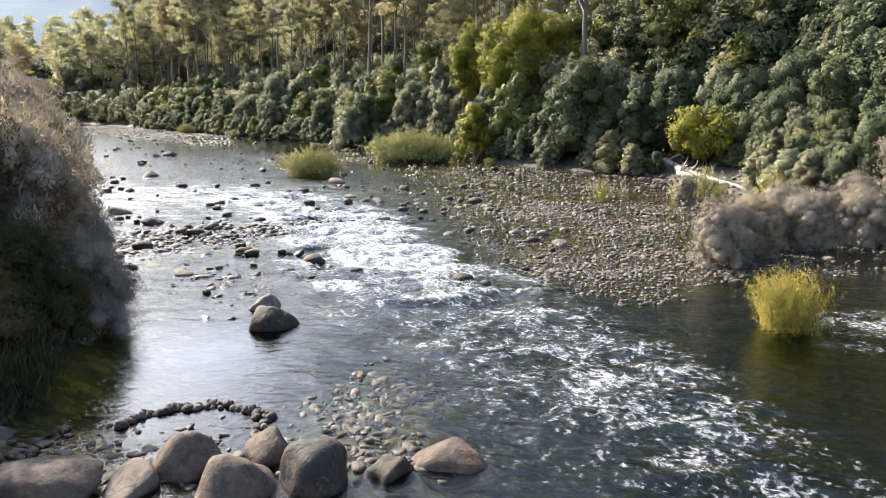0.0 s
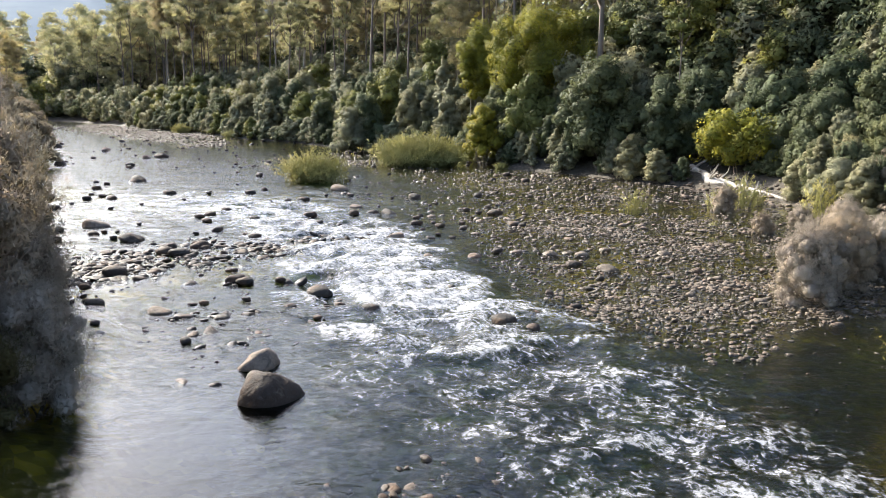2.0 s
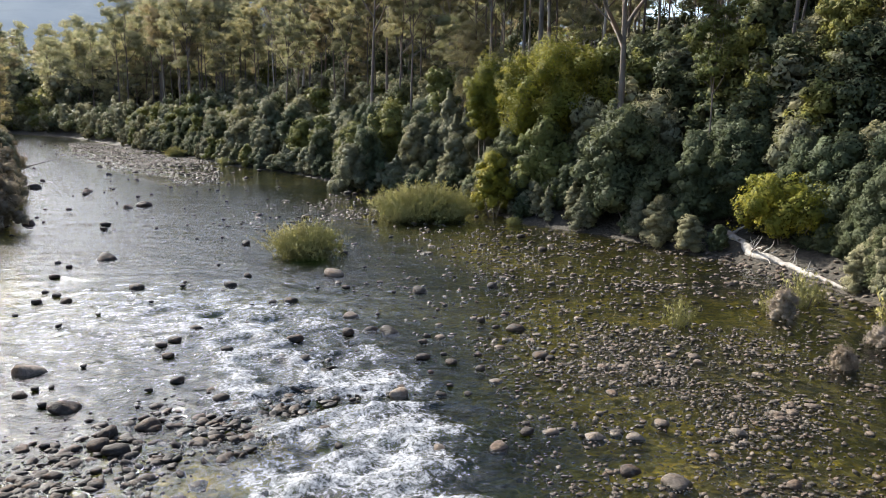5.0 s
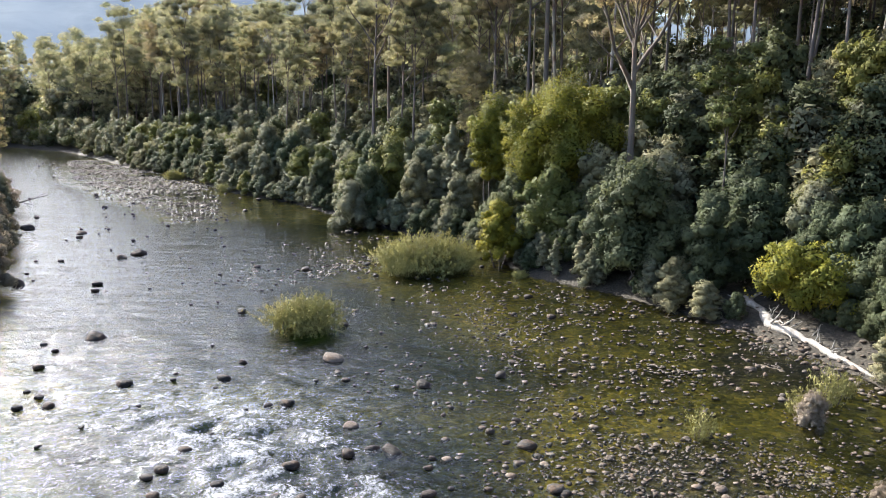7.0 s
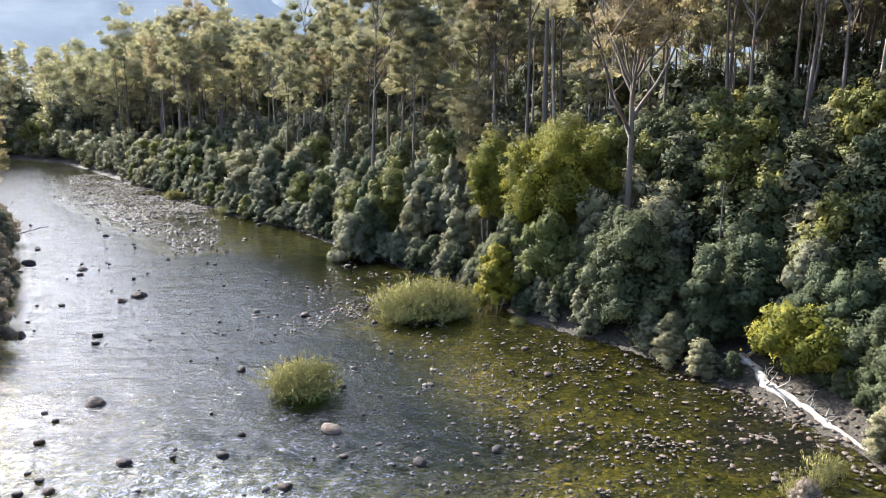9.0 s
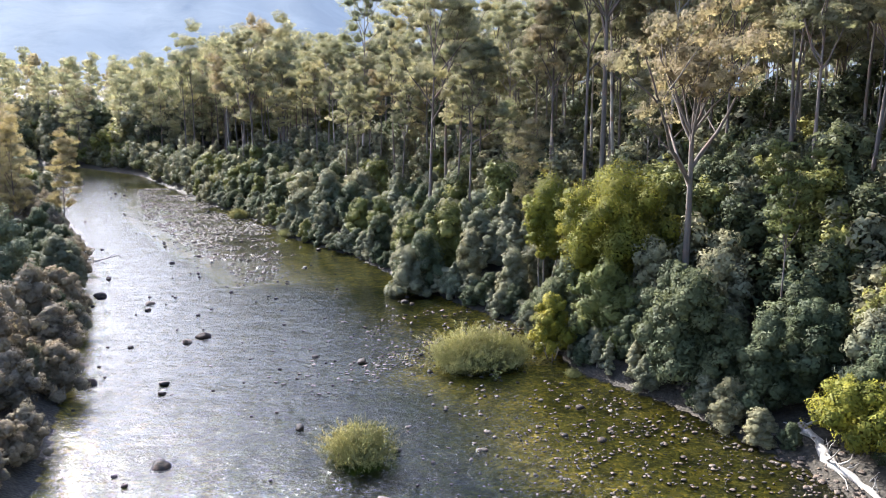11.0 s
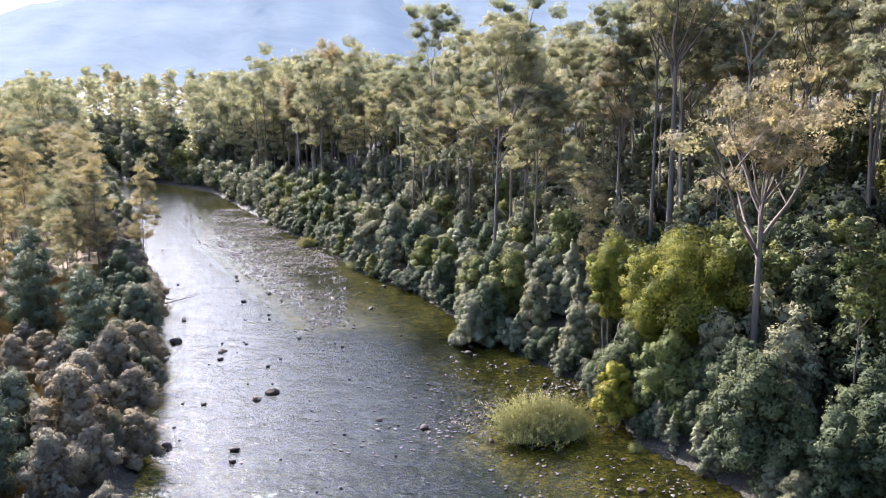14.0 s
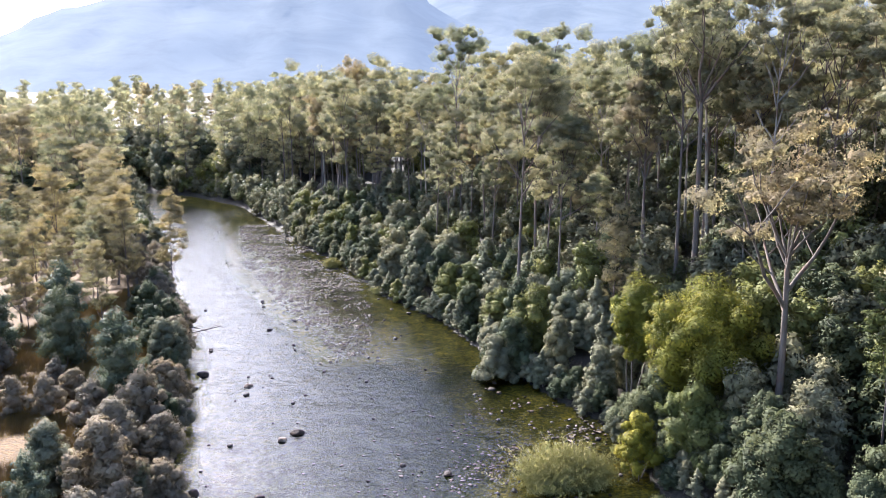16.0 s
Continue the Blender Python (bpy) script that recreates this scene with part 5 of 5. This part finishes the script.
p, s, g = scatter_stones((14, 54, 27, 82), (shore_density, 12.0), (0.16, 0.6), 12, 3.0, True)
heap("shore_stones", p, s, g, PEBBLES, "stone", "loose grey stones along the bank beside a fallen log", 60)


def left_density(p):
    d = 38 * bump_at(p, -11.0, 38.5, 2.1, 9.0, -38) + 1.2 * bump_at(p, -6, 38, 4, 10, -38) + 14 * bump_at(p, -4.2, 31.8, 1.8, 2.0)
    return d * np.clip(1 + 2.5 * fbm(p[:, 0] / 1.6, p[:, 1] / 1.6, 79), 0.05, 2)


p, s, g = scatter_stones((-22, 24, 0, 58), (left_density, 50.0), (0.1, 0.6), 5, power=3.2)
heap("rock_bar", p, s, g, COBBLES, "dark_stone", "bank of dark wet stones beside the rapid", 120)


def near_density(p):
    return 42 * bump_at(p, 0.55, 21.2, 0.9, 1.9, -15) + 34 * bump_at(p, -3.8, 18.4, 2.4, 1.1) + 5 * bump_at(p, 0.6, 22.6, 1.2, 0.9) + 62 * bump_at(p, 0.9, 19.0, 0.75, 0.55) + 20 * bump_at(p, -1.9, 19.4, 0.8, 0.5)


p, s, g = scatter_stones((-6, 15, 4, 25), (near_density, 75.0), (0.11, 0.36), 6, power=2.2)
heap("shore_cobbles", p, s, g, COBBLES, "shore_stone", "heap of rounded cobbles between the boulders", 80)


def far_bar_density(p):
    d = smooth(1.0 - line_distance(p, BAR + BAR[:1]) / 5) * 0.5
    d = np.where(inside(p, BAR), 3.4, d)
    return d * np.clip(0.9 + 4.0 * fbm(p[:, 0] / 7, p[:, 1] / 4, 81), 0.05, 2)


p, s, g = scatter_stones((-116, 114, -28, 244), (far_bar_density, 6.0), (0.25, 0.8), 8)
heap("gravel_bar", p, s, g, PEBBLES, "bar_stone", "long pale gravel bar upstream, just above the water")


def mid_density(p):
    d = 7.0 * bump_at(p, -6, 101, 3.0, 14, -38) + 1.2 * bump_at(p, -12, 108, 5, 16, -38) + 0.8 * bump_at(p, 3, 86, 12, 6, -38)
    return d * np.clip(1 + 2.6 * fbm(p[:, 0] / 2.4, p[:, 1] / 2.4, 83), 0.05, 2)


p, s, g = scatter_stones((-30, 78, 22, 130), (mid_density, 12.0), (0.16, 0.6), 9)
heap("gravel_strip", p, s, g, PEBBLES, "stone", "strip of pale stones in the green shallows")


def river_density(p):
    return np.where(p[:, 1] < 64, 0.22, np.where(p[:, 1] < 130, 0.045, 0.02)) * np.clip(1 + 3 * fbm(p[:, 0] / 7, p[:, 1] / 7, 85), 0, 2) * np.where(p[:, 0] > 6, 0.15, 1)


p, s, g = scatter_stones((-110, 29, 16, 230), (river_density, 0.4), (0.25, 0.85), 10)
river_meshes = [rock_mesh("rock", ICO2, 900 + i, 0.55, MAT["dark_stone"]) for i in range(6)]
for i in range(min(len(p), 240)):
    ob = tagged(new("rock", river_meshes[i % 6]), "dark low rock breaking the river's surface", "rock", "river rocks")
    ob.matrix_basis = pose(p[i, 0], p[i, 1], 0.02 + s[i] * 0.04, 0, 0, g.uniform(0, 360)) @ Matrix.Scale(s[i] * 0.55, 4)

# ---- driftwood ----
wood = Bits()
line = [(19.9, 79.5, 1.25), (20.5, 77.4, 0.85), (20.35, 75.6, 0.6), (20.75, 73.8, 0.55), (21.6, 71.7, 0.4), (21.65, 69.6, 0.36), (22.2, 67.5, 0.24), (22.9, 65.2, 0.12)]
spine = np.array([[np.interp(k, range(8), [q[c] for q in line]) for c in range(3)] for k in np.linspace(0, 7, 29)])
spine[1:-1] += rng.normal(size=(27, 3)) * (0.07, 0.05, 0.035)
girth = np.interp(np.linspace(0, 7, 29), range(8), (0.46, 0.38, 0.34, 0.28, 0.25, 0.18, 0.14, 0.06))
tube(wood, spine, girth * rng.uniform(0.8, 1.2, 29), 10)
pieces = [("trunk", wood.mesh("trunk", MAT["driftwood"], True))]
for k in range(12):
    root = Bits()
    ln = limb_line((20.0 + rng.normal() * 0.1, 79.2, 1.1), (rng.normal() - 0.4, 0.3 + rng.normal() * 0.5, rng.normal() * 0.8), rng.uniform(1.0, 2.4), 0.1, 5, 0.3)
    tube(root, ln, 0.14 * np.linspace(1, 0.2, len(ln)), 6)
    pieces.append(("root", root.mesh("root", MAT["driftwood"], True)))
for (x, y, z), hd, le in (((20.7, 74.5, 0.7), (0.9, -0.9, 0.5), 1.6), ((20.5, 75.6, 0.7), (-0.7, -0.8, 0.25), 2.4), ((21.9, 69.3, 0.4), (-0.6, -0.8, 0.3), 1.5),
                          ((20.4, 76.6, 0.9), (0.45, -0.9, 0.02), 5.6), ((20.5, 75.4, 0.7), (-0.25, -0.95, -0.02), 3.6), ((21.7, 70.6, 0.4), (0.9, -0.9, 0.5), 1.2), ((20.2, 78, 1.0), (-0.8, -0.4, 0.5), 1.8)):
    branch = Bits()
    ln = limb_line((x, y, z), hd, le, 0.1, 5, 0.25)
    tube(branch, ln, 0.1 * np.linspace(1, 0.2, len(ln)), 6)
    pieces.append(("branch", branch.mesh("branch", MAT["driftwood"], True)))
for k in range(14):
    twig = Bits()
    i = k % 5 + 1
    ln = limb_line(np.array(line[i]) + (0.05, rng.uniform(-0.8, 0.8), 0.1), (rng.uniform(0.2, 1.0), rng.uniform(-0.9, 0.5), rng.uniform(0.1, 0.8)), rng.uniform(0.7, 1.7), 0.05, 5, 0.3)
    tube(twig, ln, 0.045 * np.linspace(1, 0.25, len(ln)), 5)
    pieces.append(("twig", twig.mesh("twig", MAT["driftwood"], True)))
thing("fallen_log", pieces, "bleached white fallen log with roots lying on the bank", "log", "driftwood")
for (x, y, z), hd, le, r in (((18.6, 84.5, 1.6), (-0.1, -1, -0.45), 4.6, 0.16), ((-5.5, 115.5, 1.8), (0.7, -0.8, -0.45), 4.2, 0.2), ((-62.5, 126, 1.2), (0.95, -0.15, -0.05), 6.5, 0.13),
                             ((-64, 128, 1.5), (0.9, 0.1, -0.08), 5.0, 0.09)):
    w = Bits()
    ln = limb_line((x, y, z), hd, le, 0.0, 7, 0.1)
    tube(w, ln, r * np.linspace(1, 0.3, len(ln)), 7)
    for k in (3, 5):
        sub = limb_line(ln[k], unit(np.array(hd)) + rng.normal(size=3) * 0.5, le * 0.3, 0.1, 4, 0.2)
        tube(w, sub, r * 0.4 * np.linspace(1, 0.3, len(sub)), 5)
    tagged(new("fallen_branch", w.mesh("fallen_branch", MAT["twig" if x < -60 else "driftwood"], True)), "bare grey dead branch hanging over the water", "branch", "driftwood")

# dry grass on the open bank
spots, dist = free_spots((-85, 50, -20, 150), 3.5, 34, -1, 0.7, 0.6)
n_ = fbm(spots[:, 0] / 6, spots[:, 1] / 6, 91)
spots = spots[n_ > -0.12]
base = np.repeat(np.column_stack([spots, ground_height(spots)]), 30, 0)
base = base + rng.normal(size=base.shape) * (0.3, 0.3, 0.0)
tip = base + np.column_stack([rng.normal(size=(len(base), 2)) * 0.25, rng.uniform(0.4, 1.15, len(base))])
side = unit(rng.normal(size=base.shape) * (1, 1, 0)) * 0.035
v = np.stack([base - side, base + side, tip], 1).reshape(-1, 3)
m = mesh_from("dry_grass", v, np.arange(len(v)).reshape(-1, 3))
facing(m, np.tile((0.0, 0.0, 1.0), (len(v), 1)))
m.materials.append(MAT["straw"])
tagged(new("dry_grass", m), "long straw-coloured dry grass on the open bank", "grass", kind="stuff")
